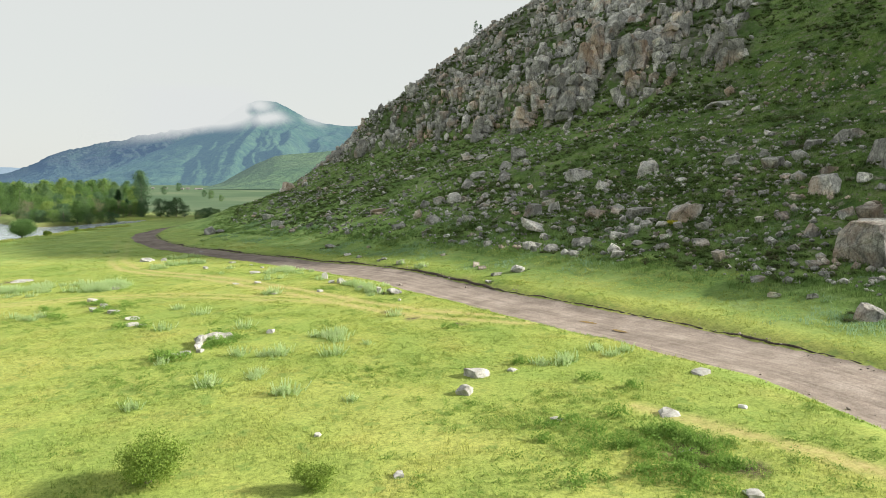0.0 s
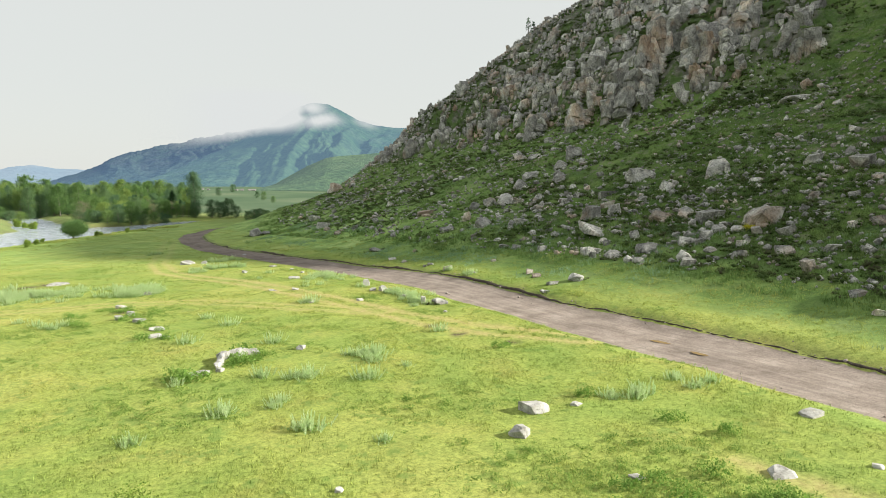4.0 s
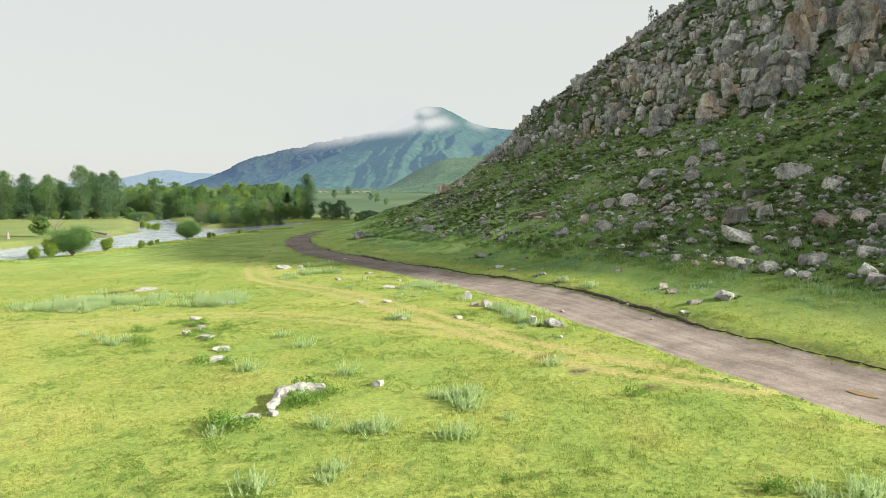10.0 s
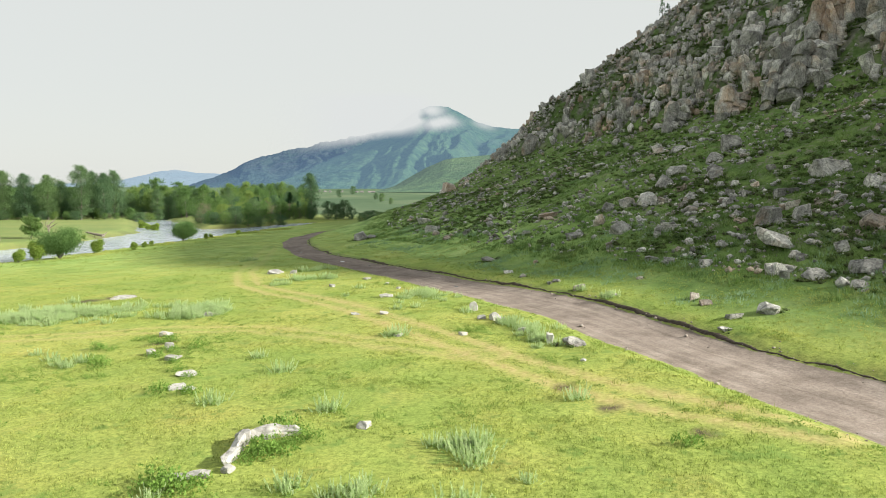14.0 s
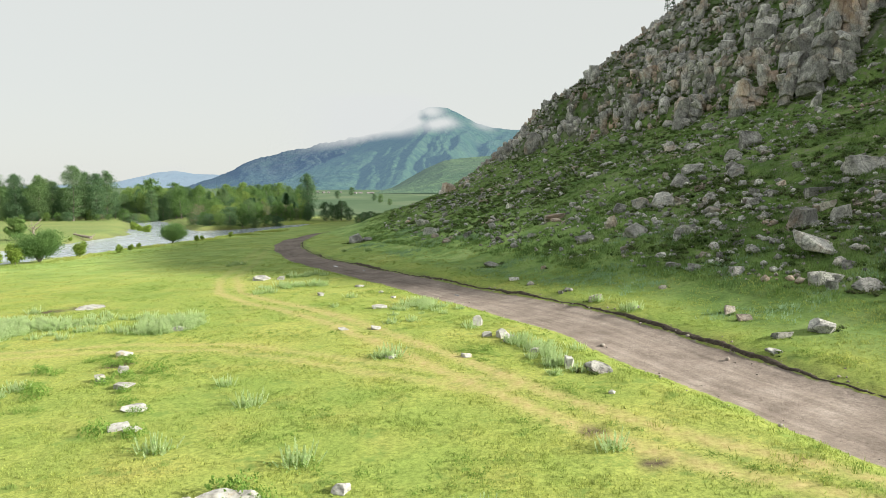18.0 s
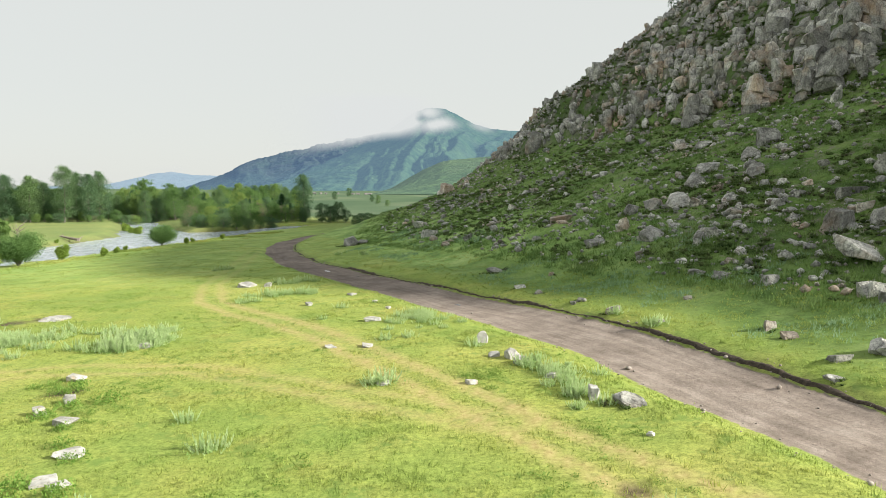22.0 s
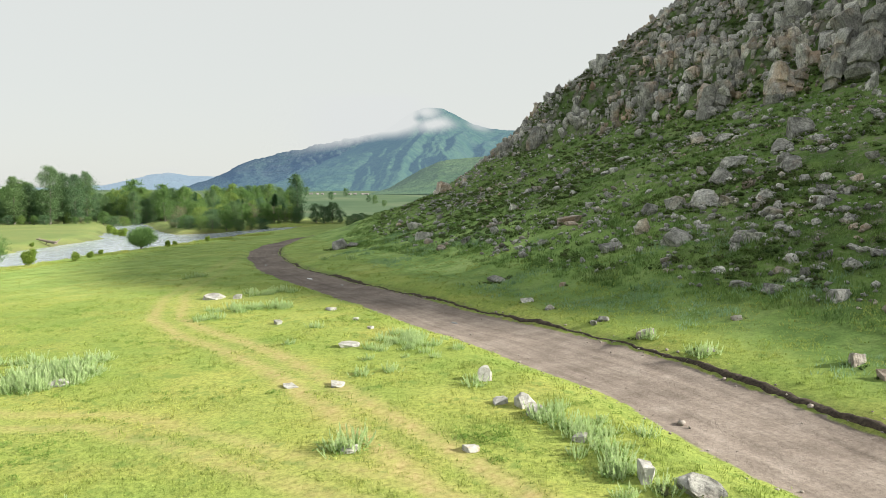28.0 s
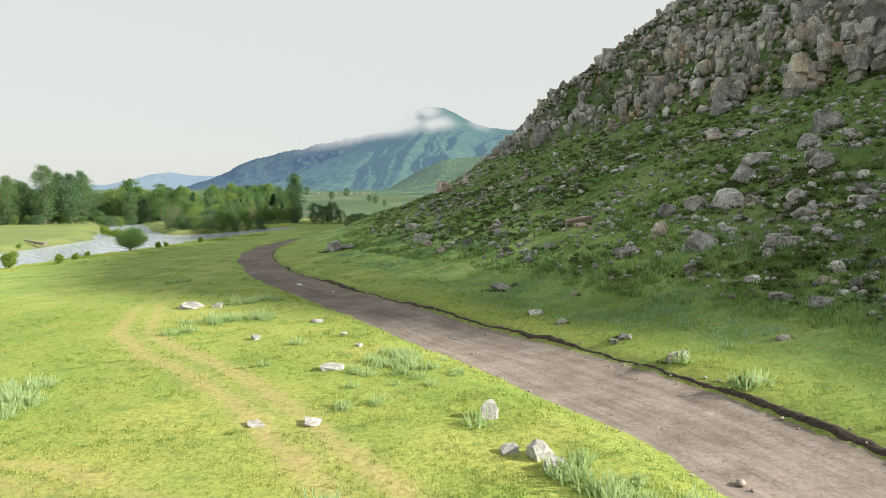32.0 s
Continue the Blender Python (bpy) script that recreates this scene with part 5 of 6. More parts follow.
tube(bm, [(0, 0, -0.1), (0.05, 0, 0.6), (0.1, 0, 1.5)], [0.4, 0.3, 0.12], 8)
part("stump_wood", bm, DEADWOOD, stump)
settle(stump, -89.5, 146)
log = tagged(new("fallen_log"), "fallen grey tree trunk with root stubs on the river bank", "log")
bm = bmesh.new()
tube(bm, [(-2.3, 0, 0.75), (-0.5, 0.1, 0.45), (1.6, 0, 0.2), (2.4, -0.1, 0.15)], [0.14, 0.24, 0.3, 0.34], 8)
part("trunk", bm, DEADWOOD, log)
for a, b in (((2.3, 0, 0.2), (3.0, 0.5, 0.9)), ((2.3, 0, 0.2), (2.9, -0.6, 0.5)), ((-1.6, 0, 0.6), (-2.4, 0.7, 1.2)), ((2.3, -0.1, 0.1), (2.8, -0.2, -0.25)), ((0.2, 0, 0.3), (0.0, -0.3, -0.3))):
    bm = bmesh.new()
    tube(bm, [a, ((a[0] + b[0]) / 2, (a[1] + b[1]) / 2 + 0.1, (a[2] + b[2]) / 2), b], [0.14, 0.1, 0.04], 5)
    part("branch", bm, DEADWOOD, log)
settle(log, -82.2, 166.5, -0.25)
ridge_tree = tree("ridge_larch", "thin sparse larch standing on the crag's skyline", "tree", 630, 6.5, 3.0, 0.25, CONE, LEAF_DARK, BARK, 14, 12, 0.35)
settle(ridge_tree, 46.6, 203.5, 0, 0.8)
settle(tree("ridge_larch", "small sparse larch beside another on the skyline", "tree", 631, 3.0, 2.0, 0.2, CONE, LEAF_DARK, BARK, 10, 12, 0.3), 48.6, 205.2)


# ---- small plants ----
def blade_tuft(seed, blades, height, width, spread, lean=0.35):
    """A tuft of pointed blades, one triangle each."""
    r = np.random.default_rng(seed)
    v = []
    for _ in range(blades):
        a, t = r.uniform(0, 6.28), r.uniform(0, 6.28)
        x, y = r.normal(0, spread, 2)
        h, w = height * r.uniform(0.5, 1.2), width * r.uniform(0.7, 1.2)
        dx, dy = math.cos(t) * w / 2, math.sin(t) * w / 2
        lx, ly = math.cos(a) * h * lean * r.random(), math.sin(a) * h * lean * r.random()
        v += [(x - dx, y - dy, -0.02), (x + dx, y + dy, -0.02), (x + lx, y + ly, h)]
    return np.array(v), np.arange(len(v)).reshape(-1, 3)


def turf_blade_material(name, hill):
    mat, n, l, b = material(name, 0.8, 0, 0.2)
    p = world_pos(n)
    c = mixc(n, l, 0.45, hill_colours(n, l, p), lush_colours(n, l, p)) if hill else grass_colours(n, l, p)[0]
    isl = n.new("ShaderNodeNewGeometry").outputs["Random Per Island"]
    c = mixc(n, l, 1.0, c, ramp(n, l, isl, [(0, (0.85, 0.88, 0.85)), (1, (1.45, 1.42, 1.6))]), "MULTIPLY")
    l.new(c, b.inputs["Base Color"])
    tr = n.new("ShaderNodeBsdfTranslucent")
    l.new(c, tr.inputs[0])
    ms = n.new("ShaderNodeMixShader")
    ms.inputs[0].default_value = 0.4
    l.new(b.outputs[0], ms.inputs[1])
    l.new(tr.outputs[0], ms.inputs[2])
    l.new(ms.outputs[0], n["Material Output"].inputs[0])
    return mat


TURF = turf_blade_material("turf_blades", False)
HILL_TURF = turf_blade_material("hill_grass_blades", True)
TUFTS = [blade_tuft(700 + k, 8, 0.046, 0.026, 0.07, 1.2) for k in range(6)]
TALL_TUFTS = [blade_tuft(720 + k, 10, 0.16, 0.030, 0.10, 0.9) for k in range(5)]


def off_road(x, y, margin=0.25):
    d, a, side = poly_dist(x, y, ROAD)
    margin = margin + 0.6 * (side > 0)
    return d - np.interp(a, range(len(ROAD_HALF)), ROAD_HALF) > margin + 0.5 * vnoise(x / 1.3, y / 1.3, 41)


def sprout(name, label, pool, count, box, keep, size, mat, seed):
    r = np.random.default_rng(seed)
    x, y = r.uniform(box[0], box[1], count), r.uniform(box[2], box[3], count)
    ok = keep(x, y, r)
    x, y = x[ok], y[ok]
    s = size(x, y, r)
    sz = np.stack([s, s, s * r.uniform(0.8, 1.25, len(x))], 1)
    tn = np.stack([r.normal(0, 0.1, len(x)), r.normal(0, 0.1, len(x)), r.uniform(0, 6.28, len(x))], 1)
    me = strewn(name, pool, np.stack([x, y, lie(x, y)], 1), sz, tn, mat, r)
    return tagged(new(name, me), label, "grass", kind="stuff")


def worn(x, y):
    out = np.zeros(len(x))
    for line, gauge, depth in TRACKS:
        d, _, _ = poly_dist(x, y, line)
        out = np.maximum(out, np.exp(-((d - gauge) / 0.4) ** 2))
    return out


def nearness(x, y):
    return 15 / np.hypot(np.maximum(np.abs(x) * 0.9, 0.1), 14 + np.maximum(0, y - 52))


def meadow_keep(x, y, r):
    u = x + 0.47 * y
    patch = (0.42 + 1.1 * fbm(x / 1.7, y / 1.7, 95, 3)) * (1 - worn(x, y))
    return (r.random(len(x)) < nearness(x, y) ** 1.5 * patch) & (u < 46) & off_road(x, y)


def tall_keep(x, y, r):
    d, a, side = poly_dist(x, y, ROAD)
    half = np.interp(a, range(len(ROAD_HALF)), ROAD_HALF)
    by_road = np.exp(-((d - half - 1.4) / 1.3) ** 2)
    patch = smooth(0.16, 0.40, fbm(x / 2.6, y / 2.6, 96, 3)) * 0.25 + by_road * smooth(-0.05, 0.25, fbm(x / 2, y / 2, 97, 2)) * 0.7
    return (r.random(len(x)) < patch * np.clip(nearness(x, y), 0, 1) ** 0.8) & (d > half + 0.4 + 0.7 * (side > 0)) & (x + 0.47 * y < 48)


def hill_keep(x, y, r):
    u = x + 0.47 * y
    return (hill_up(x, y) > 0.3) & (u > 42) & (u < 120) & (r.random(len(x)) < np.clip(0.6 + 1.3 * fbm(x / 3, y / 3, 98, 3), 0.05, 1) * np.clip(70 / np.maximum(y, 30), 0, 1))


sprout("meadow_grass", "short yellow-green meadow turf", TUFTS, 700000, (-60, 26, 11, 150), meadow_keep, lambda x, y, r: np.minimum(1.7, 0.8 + 0.4 / nearness(x, y)) * r.uniform(0.6, 1.3, len(x)), TURF, 31)
sprout("tall_grass", "taller green grass in patches and along the road", TALL_TUFTS, 60000, (-34, 26, 11, 112), tall_keep, lambda x, y, r: r.uniform(0.5, 1.2, len(x)), TURF, 32)
sprout("hill_grass", "rough dark green herbs on the hillside", TALL_TUFTS, 170000, (-20, 75, 20, 165), hill_keep, lambda x, y, r: r.uniform(0.8, 2.2, len(x)), HILL_TURF, 33)


def river_keep(x, y, r):
    d, a, _ = poly_dist(x, y, RIVER)
    out = d - np.interp(a, range(len(RIVER_HALF)), RIVER_HALF)
    return (out > 1.5) & (r.random(len(x)) < np.exp(-((out - 2) / 6.5) ** 2) * np.clip(0.15 + 1.6 * fbm(x / 4, y / 4, 94, 3), 0, 1))


sprout("riverside_weeds", "rank yellow-green weeds along the river bank", TALL_TUFTS, 60000, (-70, -30, 95, 200), river_keep, lambda x, y, r: r.uniform(0.8, 2.1, len(x)), TURF, 35)


def cushion(seed, leaves, size, lumps=4, core=True):
    """A low shrub: lumps of twigs under a coat of small leaves."""
    r = np.random.default_rng(seed)
    vs, fs, base = [], [], 0
    for k in range(lumps):
        mid = np.array([*r.normal(0, 0.20, 2), r.uniform(0.02, 0.12)])
        wide = r.uniform(0.17, 0.30) * np.array([1, 1, 0.75])
        v, f = CHIPS[r.integers(0, len(CHIPS))]
        if core:
            vs.append(v * 1.15 * wide + mid), fs.append(f + base)
            base += len(v)
        way = r.normal(0, 1, (leaves // lumps, 3))
        way[:, 2] = np.abs(way[:, 2]) - 0.25
        way /= np.linalg.norm(way, axis=1)[:, None]
        v, f = leaf_tris(r, mid + way * wide * r.uniform(0.85, 1.25, (len(way), 1)), np.full((len(way), 3), 0.02), 1, size)
        vs.append(v), fs.append(f + base)
        base += len(v)
    v = np.concatenate(vs)
    v[:, 2] = np.maximum(v[:, 2], -0.03)
    return v, np.concatenate(fs)


def foot_keep(x, y, r):
    u = x + 0.47 * y
    d, a, side = poly_dist(x, y, ROAD)
    patch = smooth(0.0, 0.3, fbm(x / 5, y / 5, 92, 3)) * smooth(36, 40, u) * smooth(56, 47, u)
    return (r.random(len(x)) < patch) & (side > 0) & (d > 3.6)


FOOT_SAGE = leaf_material("pale_foot_herbs", (0.20, 0.33, 0.17), (0.36, 0.50, 0.32), 0.6)
sprout("hillfoot_herbs", "pale grey-green herbs along the foot of the hill", TALL_TUFTS, 60000, (-16, 40, 24, 130), foot_keep, lambda x, y, r: r.uniform(0.7, 1.6, len(x)), FOOT_SAGE, 38)

CUSHIONS = [cushion(740 + k, 36, 0.085, 3) for k in range(8)]


def scrub_keep(x, y, r):
    u = x + 0.47 * y
    dense = np.clip(0.34 + 1.5 * fbm(x / 5, y / 5, 99, 4) + 0.16 * smooth(95, 60, y) + 0.35 * (u > 86), 0.06, 1) * (0.35 + 0.65 * smooth(43, 50, u)) * (1 - 0.2 * smooth(62, 70, u) * (u < 88)) * (1 - 0.55 * (x > 50) * (y < 100)) * (1 - 0.3 * smooth(27, 36, x) * (y < 80)) * (1 - 0.5 * lush_zone(x, y) * (u < 86))
    return (hill_up(x, y) > 1.2) & (u < 150) & (x < 85) & (161 + 0.85 * (np.maximum(x, -6) + 5) - y > 5) & (r.random(len(x)) < dense)


sprout("hill_scrub", "low dark shrubs scattered over the stony hillside", CUSHIONS, 60000, (-16, 85, 28, 200), scrub_keep, lambda x, y, r: np.minimum(1.15, np.exp(r.normal(-0.15, 0.36, len(x)))) * (1 + 0.3 * (x + 0.47 * y > 86)), SCRUB, 34)


def scrub_beside():
    """Shrubs and rank grass crowding round the foot of the larger boulders."""
    r = np.random.default_rng(36)
    rows = [(x + w * 0.62 * math.cos(a) * r.uniform(0.8, 1.3), y + w * 0.55 * math.sin(a) * r.uniform(0.8, 1.3), w) for x, y, w, dark in SPOTS if dark for a in r.uniform(0, 6.28, 7 if w > 1.2 else 2)]
    x, y, w = np.array(rows).T
    s = np.clip(0.55 * w, 0.4, 1.0) * r.uniform(0.7, 1.2, len(x))
    me = strewn("boulder_scrub", CUSHIONS, np.stack([x, y, lie(x, y)], 1), np.stack([s, s, s], 1), np.stack([0 * x, 0 * x, r.uniform(0, 6.28, len(x))], 1), SCRUB, r)
    return tagged(new("boulder_scrub", me), "low dark shrubs crowding round the boulders", "shrub", kind="stuff")


scrub_beside()


# pale sage clumps, each a plant that one could count
def sage_meshes(seed, plumes=34, height=0.60, spread=0.24):
    """Upright feathery plumes of pale small leaves, and the greener leaves at their foot."""
    r = np.random.default_rng(seed)
    vs = []
    for _ in range(plumes):
        x, y = r.normal(0, spread, 2)
        h = height * r.uniform(0.35, 1.15)
        lx, ly = x * 0.35 + r.normal(0, 0.05), y * 0.35 + r.normal(0, 0.05)
        q = np.repeat(np.linspace(0.08, 0.92, 9), 3)
        t = r.uniform(0, 6.28, len(q))
        out = 0.080 * (1.2 - q) * r.uniform(0.6, 1.2, len(q))
        mid = np.stack([x + lx * q, y + ly * q, h * q], 1)
        tip = mid + np.stack([np.cos(t) * out, np.sin(t) * out, 0.05 + 0.13 * h * r.uniform(0.6, 1.2, len(q))], 1)
        side = np.stack([-np.sin(t), np.cos(t), 0 * t], 1) * 0.017
        vs.append(np.stack([mid - side, mid + side, tip], 1).reshape(-1, 3))
    v = np.concatenate(vs)
    top = np_mesh("foliage", v, np.arange(len(v)).reshape(-1, 3), SAGE)
    c = np.stack([*r.normal(0, spread * 1.15, (2, 50)), r.uniform(0.02, 0.16, 50)], 1)
    v, f = leaf_tris(r, c, np.full((50, 3), 0.05), 2, 0.075)
    v[:, 2] = np.maximum(v[:, 2], 0)
    return top, np_mesh("foot_leaves", v, f, SAGE_FOOT)


SAGE_FOOT = leaf_material("sage_foot_leaves", (0.18, 0.31, 0.08), (0.33, 0.46, 0.16), 1.0)
SAGES = [sage_meshes(760 + k) for k in range(6)]
SAGE_A = [(-29.1, 60.7), (-27.4, 61.1), (-26.3, 62.6), (-25.3, 63.8), (-23.9, 64.2), (-17.6, 57.9), (-16.6, 58.9), (-15.9, 60.0), (-9.2, 40.7), (-9.6, 47.6), (-7.8, 44.9), (-4.8, 39.6), (-1.0, 36.1), (0.0, 36.2), (0.1, 34.8),
          (-2.6, 32.7), (-3.3, 32.9), (-18.6, 47.2), (-17.7, 47.5), (-21.1, 49.5), (-3.9, 51.2), (-3.0, 62.8), (-1.9, 61.1), (-14.5, 75.4), (-13.8, 77.1), (-12.3, 76.7), (-26.5, 98.6), (2.9, 47.8), (3.7, 48.0), (-0.3, 56.9)]
SAGE_B = [(-4.0, 51.1), (-3.6, 51.4), (-2.7, 63.6), (-3.4, 64.8), (-4.1, 66.6), (3.1, 50.1), (3.2, 49.3), (2.0, 52.8), (2.9, 51.6), (-26.9, 97.5), (-25.9, 99.0), (-15.2, 83.0), (-14.4, 84.6), (-18.0, 60.2), (-17.6, 61.4),
          (-16.9, 62.4), (-17.8, 58.5), (-4.6, 58.7), (-3.5, 59.2), (-8.5, 68.9), (-15.4, 73.4), (-16.1, 72.6), (-8.8, 64.9), (2.2, 52.2), (1.6, 53.1), (6.9, 62.2), (8.3, 59.2), (-16.0, 112.3), (-13.2, 107.0), (-16.6, 110.2), (8.0, 59.2)]
SAGE_C = [(-0.4, 35.9), (0.3, 35.9), (8.2, 27.9), (9.1, 27.5), (11.4, 29.4), (11.7, 28.3), (-3.5, 29.3), (0.2, 25.1), (-2.3, 26.6), (-5.3, 28.7), (-4.5, 33.4), (-0.2, 32.2), (-7.6, 26.3), (-0.1, 35.6), (1.5, 33.5), (-3.5, 29.9),
          (9.7, 28.0), (8.3, 27.5), (3.6, 40.2)]
SAGE_D = [(-29.0, 60.9), (-29.2, 63.8), (-26.0, 59.0), (-25.8, 61.1), (-23.4, 57.5), (-23.3, 60.0), (-23.1, 62.5), (-29.6, 67.3), (-26.5, 57.6), (-21.8, 57.4), (-21.4, 59.4), (-17.1, 61.0), (-17.4, 59.8), (-18.0, 58.6), (-19.6, 48.3), (-18.0, 46.8),
          (-2.1, 26.6), (-3.4, 30.1), (-2.6, 33.2), (-7.8, 32.9), (11.6, 29.8), (12.6, 28.7), (-30.5, 62.0), (-31.5, 64.5), (-32.4, 61.0), (-27.6, 60.2)]
sage_rnd = random.Random(5)


def sage(x, y, s):
    ob = new("sage_clump")
    top, low = SAGES[sage_rnd.randrange(6)]
    part_mesh("foliage", top, SAGE, ob)
    part_mesh("foot_leaves", low, SAGE_FOOT, ob, "greener leaves at the foot")
    ob.matrix_basis = Matrix.LocRotScale(Vector((x, y, ground_z(x, y) - 0.03)), Euler((0, 0, sage_rnd.uniform(0, 6.28))), Vector((s * 1.25, s * 1.25, s)))
    tagged(ob, "pale grey-green sage clump in the meadow", "plant", "sage clumps in the meadow")


for x, y in SAGE_A + SAGE_B + SAGE_C + SAGE_D:
    sage(x, y, sage_rnd.uniform(0.4, 0.85))
# thick beds of sage: centre, reach along x and y, number of plants
for bx, by, rx, ry, count in ((-27, 60.8, 4.2, 2.6, 115), (-17.2, 59.8, 1.7, 2.2, 45), (-13.4, 76.5, 2.6, 1.0, 12), (-3.2, 64.2, 1.8, 3.2, 22), (2.6, 51.6, 1.1, 2.8, 14), (-15.0, 83.5, 2.4, 1.2, 10)):
    for _ in range(count):
        x, y = sage_rnd.gauss(bx, rx * 0.55), sage_rnd.gauss(by, ry * 0.55)
        if off_road(np.array([x]), np.array([y]), 0.6)[0]:
            sage(x, y, sage_rnd.uniform(0.4, 0.9) * (0.75 if bx > -10 else 1))

# leafy weeds on the near bank above the road
WEED = leaf_material("weed_leaves", (0.120, 0.225, 0.042), (0.250, 0.390, 0.090), 2.0)
WEEDS = [cushion(780 + k, 260, 0.062, 6, False) for k in range(4)]
WEED_MESH = [np_mesh("leafy_weed", v, f, WEED) for v, f in WEEDS]
for x, y in ((8.6, 17.6), (8.6, 16.4), (9.4, 16.6), (7.9, 15.6), (8.2, 15.1), (7.5, 16.4), (10.5, 17.5), (9.0, 18.6), (9.6, 17.8), (8.5, 20.7), (6.8, 18.5), (9.0, 15.4), (7.2, 15.8), (9.9, 16.9), (8.0, 17.2), (8.9, 17.0), (6.0, 35.8), (-5.2, 37.4), (-5.9, 37.7), (-15.2, 51.5), (-13.2, 49.9), (-5.9, 36.2), (-5.5, 36.5), (-5.9, 35.7), (-5.2, 36.4), (-6.1, 35.2), (-5.6, 35.8), (-4.9, 36.7), (-7.6, 33.6), (-7.2, 33.5), (-8.0, 33.8), (-16.8, 52.3), (-16.2, 51.6), (-17.2, 51.8), (-15.6, 50.8), (-18.2, 50.2), (-17.6, 49.8), (-17.3, 47.7), (-16.4, 46.7), (7.4, 28.2), (9.2, 24.9), (10.6, 23.5), (-15.9, 52.4), (-14.4, 49.2), (-14.7, 48.1), (-13.2, 47.0), (-12.3, 45.3), (-11.4, 44.2), (-11.8, 42.4), (-10.4, 42.2)) + tuple((8.3 + sage_rnd.gauss(0, 1.1), 17.6 + sage_rnd.gauss(0, 1.3)) for _ in range(34)):
    ob = new("leafy_weed")
    part_mesh("foliage", WEED_MESH[sage_rnd.randrange(4)], WEED, ob)
    s = sage_rnd.uniform(0.5, 1.05) * (1.35 if 33 < y < 38.5 and x < -4 else 1)
    ob.matrix_basis = Matrix.LocRotScale(Vector((x, y, ground_z(x, y) - 0.03)), Euler((0, 0, sage_rnd.uniform(0, 6.28))), Vector((s, s, s * 1.2)))
    tagged(ob, "bushy green weed on the grassy bank", "plant", "weeds on the bank")


def herb_keep(x, y, r):
    corner = np.exp(-(((x - 10) / 7) ** 2 + ((y - 18) / 9) ** 2))
    patch = np.clip(2.2 * fbm(x / 3.2, y / 3.2, 88, 3) - 0.25 + 0.55 * corner, 0, 1) * np.clip(nearness(x, y) * 1.3, 0, 1)
    return (r.random(len(x)) < patch) & off_road(x, y, 0.5) & (x + 0.47 * y < 36) & (worn(x, y) < 0.3)


HERB = leaf_material("herb_leaves", (0.135, 0.235, 0.045), (0.270, 0.385, 0.100), 1.5)
HERBS = [(v * 0.5, f) for v, f in (cushion(790 + k, 32, 0.10, 4, False) for k in range(6))]
sprout("meadow_herbs", "low leafy green herbs in patches of the meadow turf", HERBS, 30000, (-30, 20, 11, 80), herb_keep, lambda x, y, r: r.uniform(0.4, 1.0, len(x)), HERB, 37)


# ---- far village and cloud ----
ROOF = plain_material("grey_roof", (0.16, 0.15, 0.15), (0.30, 0.28, 0.28), 0.5)
WALL = plain_material("whitewashed_wall", (0.20, 0.20, 0.19), (0.32, 0.32, 0.31), 0.4)


def house(x, y, w, d, h, rz):
    root = tagged(new("house"), "small whitewashed village house with a grey pitched roof", "house", "houses of the far village")
    bm = bmesh.new()
    bmesh.ops.create_cube(bm, size=1)
    bmesh.ops.scale(bm, vec=(w, d, h + 1), verts=bm.verts)
    bmesh.ops.translate(bm, vec=(0, 0, h / 2 - 0.5), verts=bm.verts)
    part("wall", bm, WALL, root)
    bm = bmesh.new()
    e = 0.4
    pts = [(-w / 2 - e, -d / 2 - e, h - 0.1), (w / 2 + e, -d / 2 - e, h - 0.1), (w / 2 + e, d / 2 + e, h - 0.1), (-w / 2 - e, d / 2 + e, h - 0.1), (-w / 2 - e, 0, h + d * 0.36), (w / 2 + e, 0, h + d * 0.36)]
    vs = [bm.verts.new(p) for p in pts]
    for q in ((0, 1, 5, 4), (2, 3, 4, 5), (0, 4, 3), (1, 2, 5), (3, 2, 1, 0)):
        bm.faces.new([vs[k] for k in q])
    part("roof", bm, ROOF, root)
    root.matrix_basis = pose(x, y, ground_z(x, y), 0, 0, rz)


for az, dist, w, d, h, rz in ((-12.6, 800, 8, 4, 2.2, 10), (-12.1, 815, 5, 4, 2.0, 40), (-11.7, 790, 4, 4, 2.0, 0), (-10.8, 825, 7, 4, 2.2, 20), (-9.6, 780, 5, 4, 2.0, -15), (-9.2, 790, 7, 4, 2.2, 5), (-8.6, 800, 5, 4, 2.0, 30), (-8.3, 785, 8, 4, 2.0, 0)):
    house(dist * math.sin(radians(az)), 20 + dist * math.cos(radians(az)), w * 0.5, d * 0.5, h * 0.5, rz)
for az, dist, h in ((-11.0, 640, 9), (-7.6, 560, 8), (-8.1, 600, 7), (-9.9, 720, 10), (-12.9, 760, 10), (-6.9, 520, 6)):
    x, y = dist * math.sin(radians(az)), 20 + dist * math.cos(radians(az))
    stand("dark", x, y, h, 0.9, "trees on the valley floor")


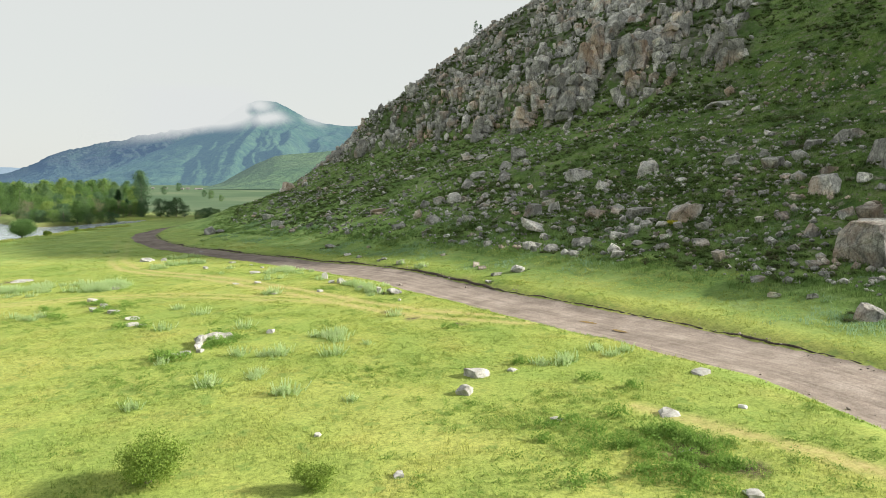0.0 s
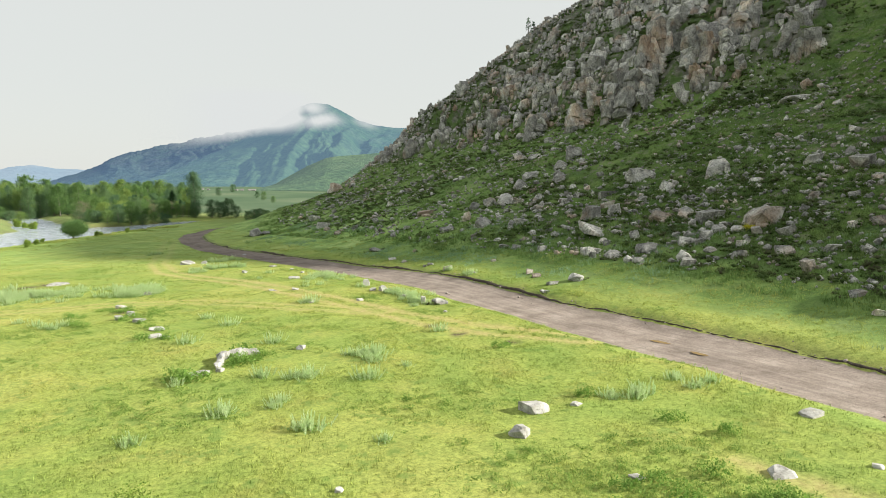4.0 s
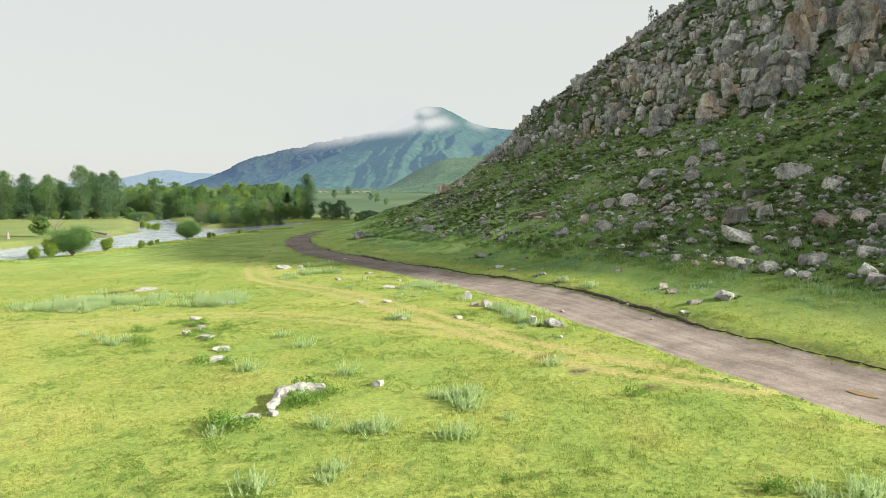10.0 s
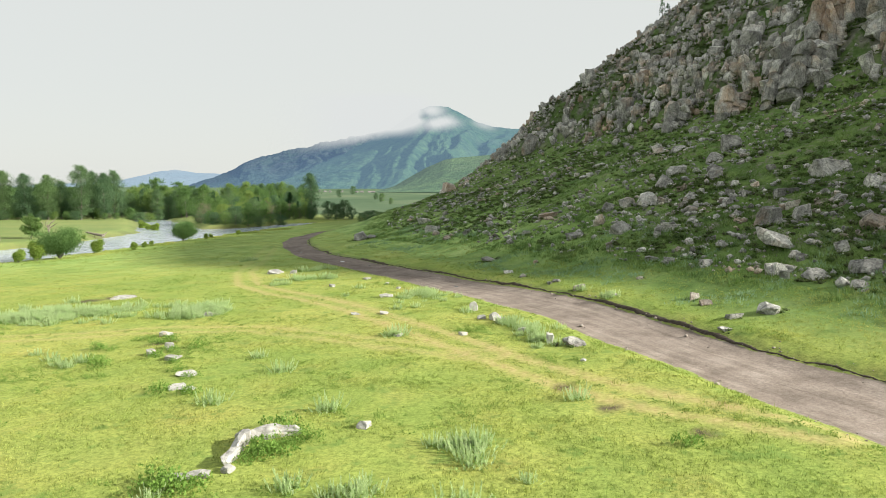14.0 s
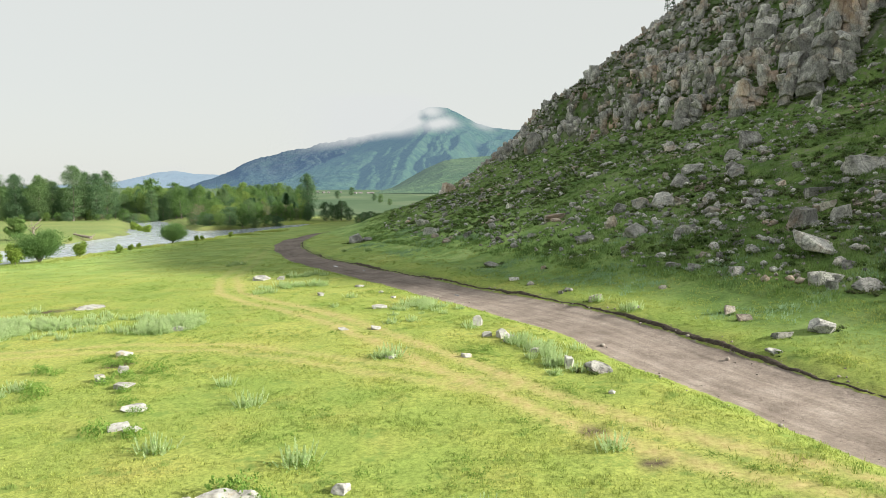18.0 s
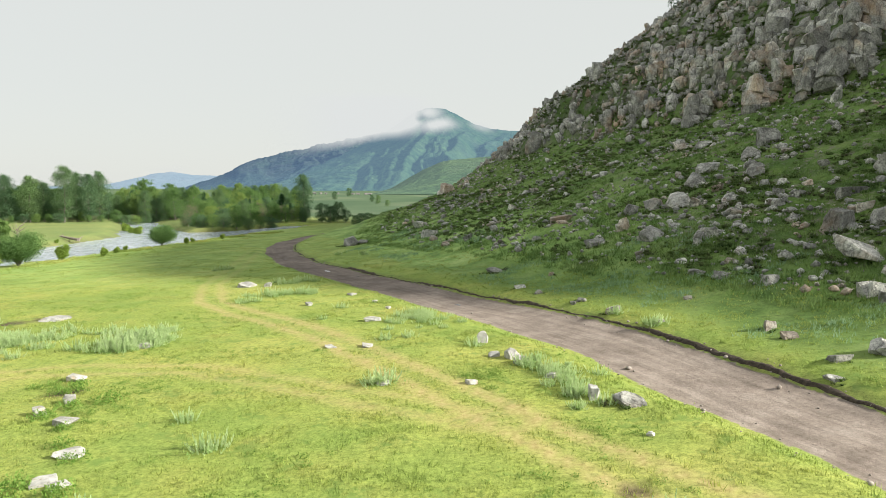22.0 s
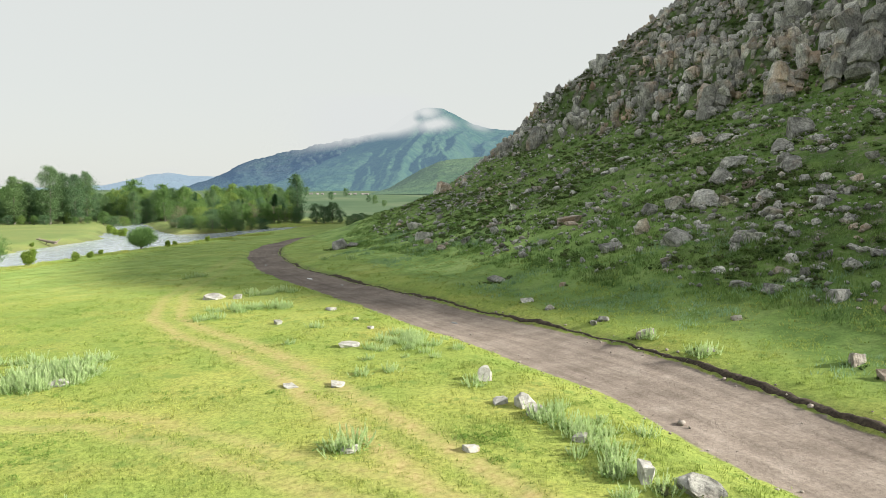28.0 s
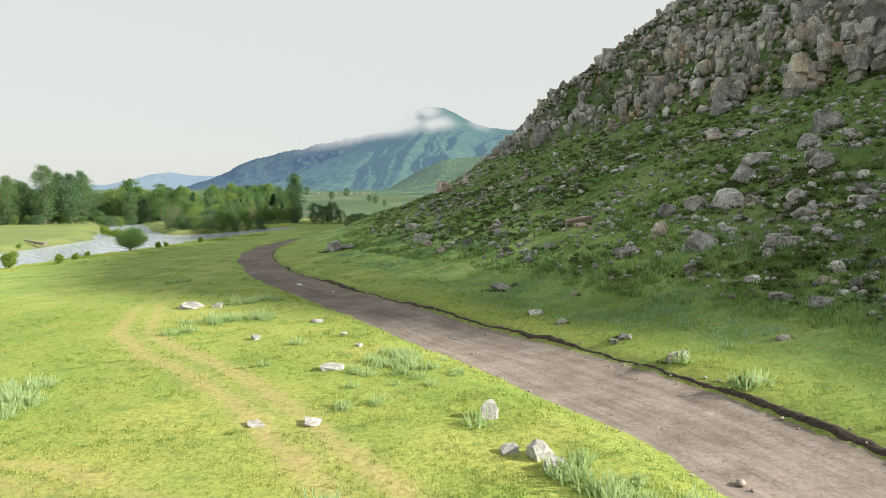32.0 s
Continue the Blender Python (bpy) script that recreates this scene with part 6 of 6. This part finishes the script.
def cloud_material():
    mat, n, l, b = material("cloud", 1.0)
    n.remove(b)
    geo = world_pos(n)
    thick = attr(n, "thick")
    t = math_node(n, l, "ADD", math_node(n, l, "MULTIPLY", tex_noise(n, l, geo, 0.009, 9, 0.68, 1.2), 0.65), math_node(n, l, "MULTIPLY", tex_noise(n, l, geo, 0.035, 7, 0.7, 0.8), 0.35))
    a = math_node(n, l, "ADD", thick, math_node(n, l, "MULTIPLY", math_node(n, l, "SUBTRACT", t, 0.5), math_node(n, l, "ADD", math_node(n, l, "MULTIPLY", thick, 4.0), 0.2)))
    a = ramp(n, l, a, [(0.06, (0, 0, 0)), (0.35, (0.40, 0.40, 0.40)), (0.8, (0.97, 0.97, 0.97))])
    em = n.new("ShaderNodeEmission")
    em.inputs[0].default_value = (0.341, 0.352, 0.350, 1)
    em.inputs[1].default_value = 1.0
    tr = n.new("ShaderNodeBsdfTransparent")
    ms = n.new("ShaderNodeMixShader")
    l.new(a, ms.inputs[0])
    l.new(tr.outputs[0], ms.inputs[1])
    l.new(em.outputs[0], ms.inputs[2])
    l.new(ms.outputs[0], n["Material Output"].inputs[0])
    return mat


def build_cloud():
    az, el = np.meshgrid(np.linspace(-27, 4.0, 200), np.linspace(0.2, 7.6, 70))
    line = np.interp(az, [-20, -17, -14, -11, -8, -6, -4.5, -3, -1.5, 0.5, 3], [1.2, 2.3, 2.9, 3.55, 4.3, 4.5, 4.7, 5.0, 5.6, 4.8, 4.3])
    bank = 0.95 * smooth(-1.0, 0.45, el - line) * np.interp(az, [-17, -14, -11.5, -9, -6, -4.8, -3.6, -2.6], [0, 0.2, 0.7, 1.1, 1.2, 0.9, 0.3, 0])
    blob = lambda a, e, wa, we, tilt=0.0: np.exp(-(((az - a) / wa) ** 2 + ((el - e - tilt * (az - a)) / we) ** 2))
    thick = np.maximum(bank, 0.85 * blob(-2.9, 4.95, 1.7, 0.55, 0.1))
    thick = np.maximum(thick, 1.0 * blob(-5.4, 5.0, 1.8, 0.8, 0.15))
    thick = np.maximum(thick, 0.8 * blob(-3.6, 5.9, 1.1, 0.65, -0.1))
    thick = np.maximum(thick, 0.5 * blob(0.5, 4.75, 1.0, 0.35, -0.25))
    thick = np.maximum(thick, 0.45 * blob(-8.6, 4.0, 2.2, 0.45, 0.22))
    thick = np.maximum(thick, 0.22 * blob(-23.2, 1.3, 1.6, 0.35))
    thick = thick * (1 - 0.85 * blob(-1.3, 5.5, 0.7, 0.5, -0.4)) * (1 - 0.6 * blob(-4.1, 5.35, 0.4, 0.25))
    thick = thick * smooth(-27, -25, az) * smooth(4.0, 2.5, az) * smooth(0.2, 0.8, el) * smooth(7.6, 6.4, el)
    dist = 1900.0
    a, e = np.radians(az), np.radians(el)
    x, y, z = EYE[0] + dist * np.sin(a), EYE[1] + dist * np.cos(a), EYE[2] + dist * np.tan(e)
    i = np.arange(az.size).reshape(az.shape)
    faces = np.stack([i[:-1, :-1], i[:-1, 1:], i[1:, 1:], i[1:, :-1]], -1).reshape(-1, 4)
    me = np_mesh("backdrop_cloud", np.stack([x.ravel(), y.ravel(), z.ravel()], 1), faces, cloud_material(), True, (("thick", thick.ravel()),))
    ob = tagged(new("backdrop_cloud", me), "white cloud hanging round the mountain top", "cloud", kind="structure")
    ob.visible_shadow = False
    return ob


build_cloud()


# puddles in the ruts of the road
def puddle(x, y, w, d, rz, seed, turbid=False):
    r = random.Random(seed)
    bm = bmesh.new()
    ring = [bm.verts.new((w / 2 * math.cos(a) * r.uniform(0.75, 1.1), d / 2 * math.sin(a) * r.uniform(0.75, 1.1), 0)) for a in np.arange(18) * 2 * math.pi / 18]
    bm.faces.new(ring)
    me = bpy.data.meshes.new("puddle")
    bm.to_mesh(me)
    bm.free()
    me.materials.append(MUDDY if turbid else PUDDLE)
    ob = new("puddle", me)
    zs = [ground_z(x + w / 2 * math.cos(a), y + d / 2 * math.sin(a)) for a in (0, 1.57, 3.14, 4.71)]
    ob.matrix_basis = pose(x, y, max(ground_z(x, y), sum(zs) / 4) + 0.02, 0, 0, rz)
    return tagged(ob, "shallow puddle of ochre muddy water on the road" if turbid else "shallow puddle shining in a rut of the road", "puddle", "puddles on the road")


PUDDLE, _, _, pb = material("puddle_water", 0.06, 0, 0.6)
pb.inputs["Base Color"].default_value = (0.10, 0.085, 0.075, 1)
MUDDY, _, _, mb = material("muddy_water", 0.25, 0, 0.4)
mb.inputs["Base Color"].default_value = (0.30, 0.205, 0.095, 1)
puddle(14.0, 36.5, 1.2, 0.45, 118, 5, True)
puddle(14.7, 34.0, 1.0, 0.4, 112, 6, True)
puddle(-14.8, 95.1, 1.3, 0.5, 118, 1)
puddle(-10.9, 89.6, 0.6, 0.25, 118, 2)
puddle(-1.4, 70.8, 0.7, 0.28, 120, 3)
puddle(-23.5, 111.4, 0.7, 0.3, 118, 4)
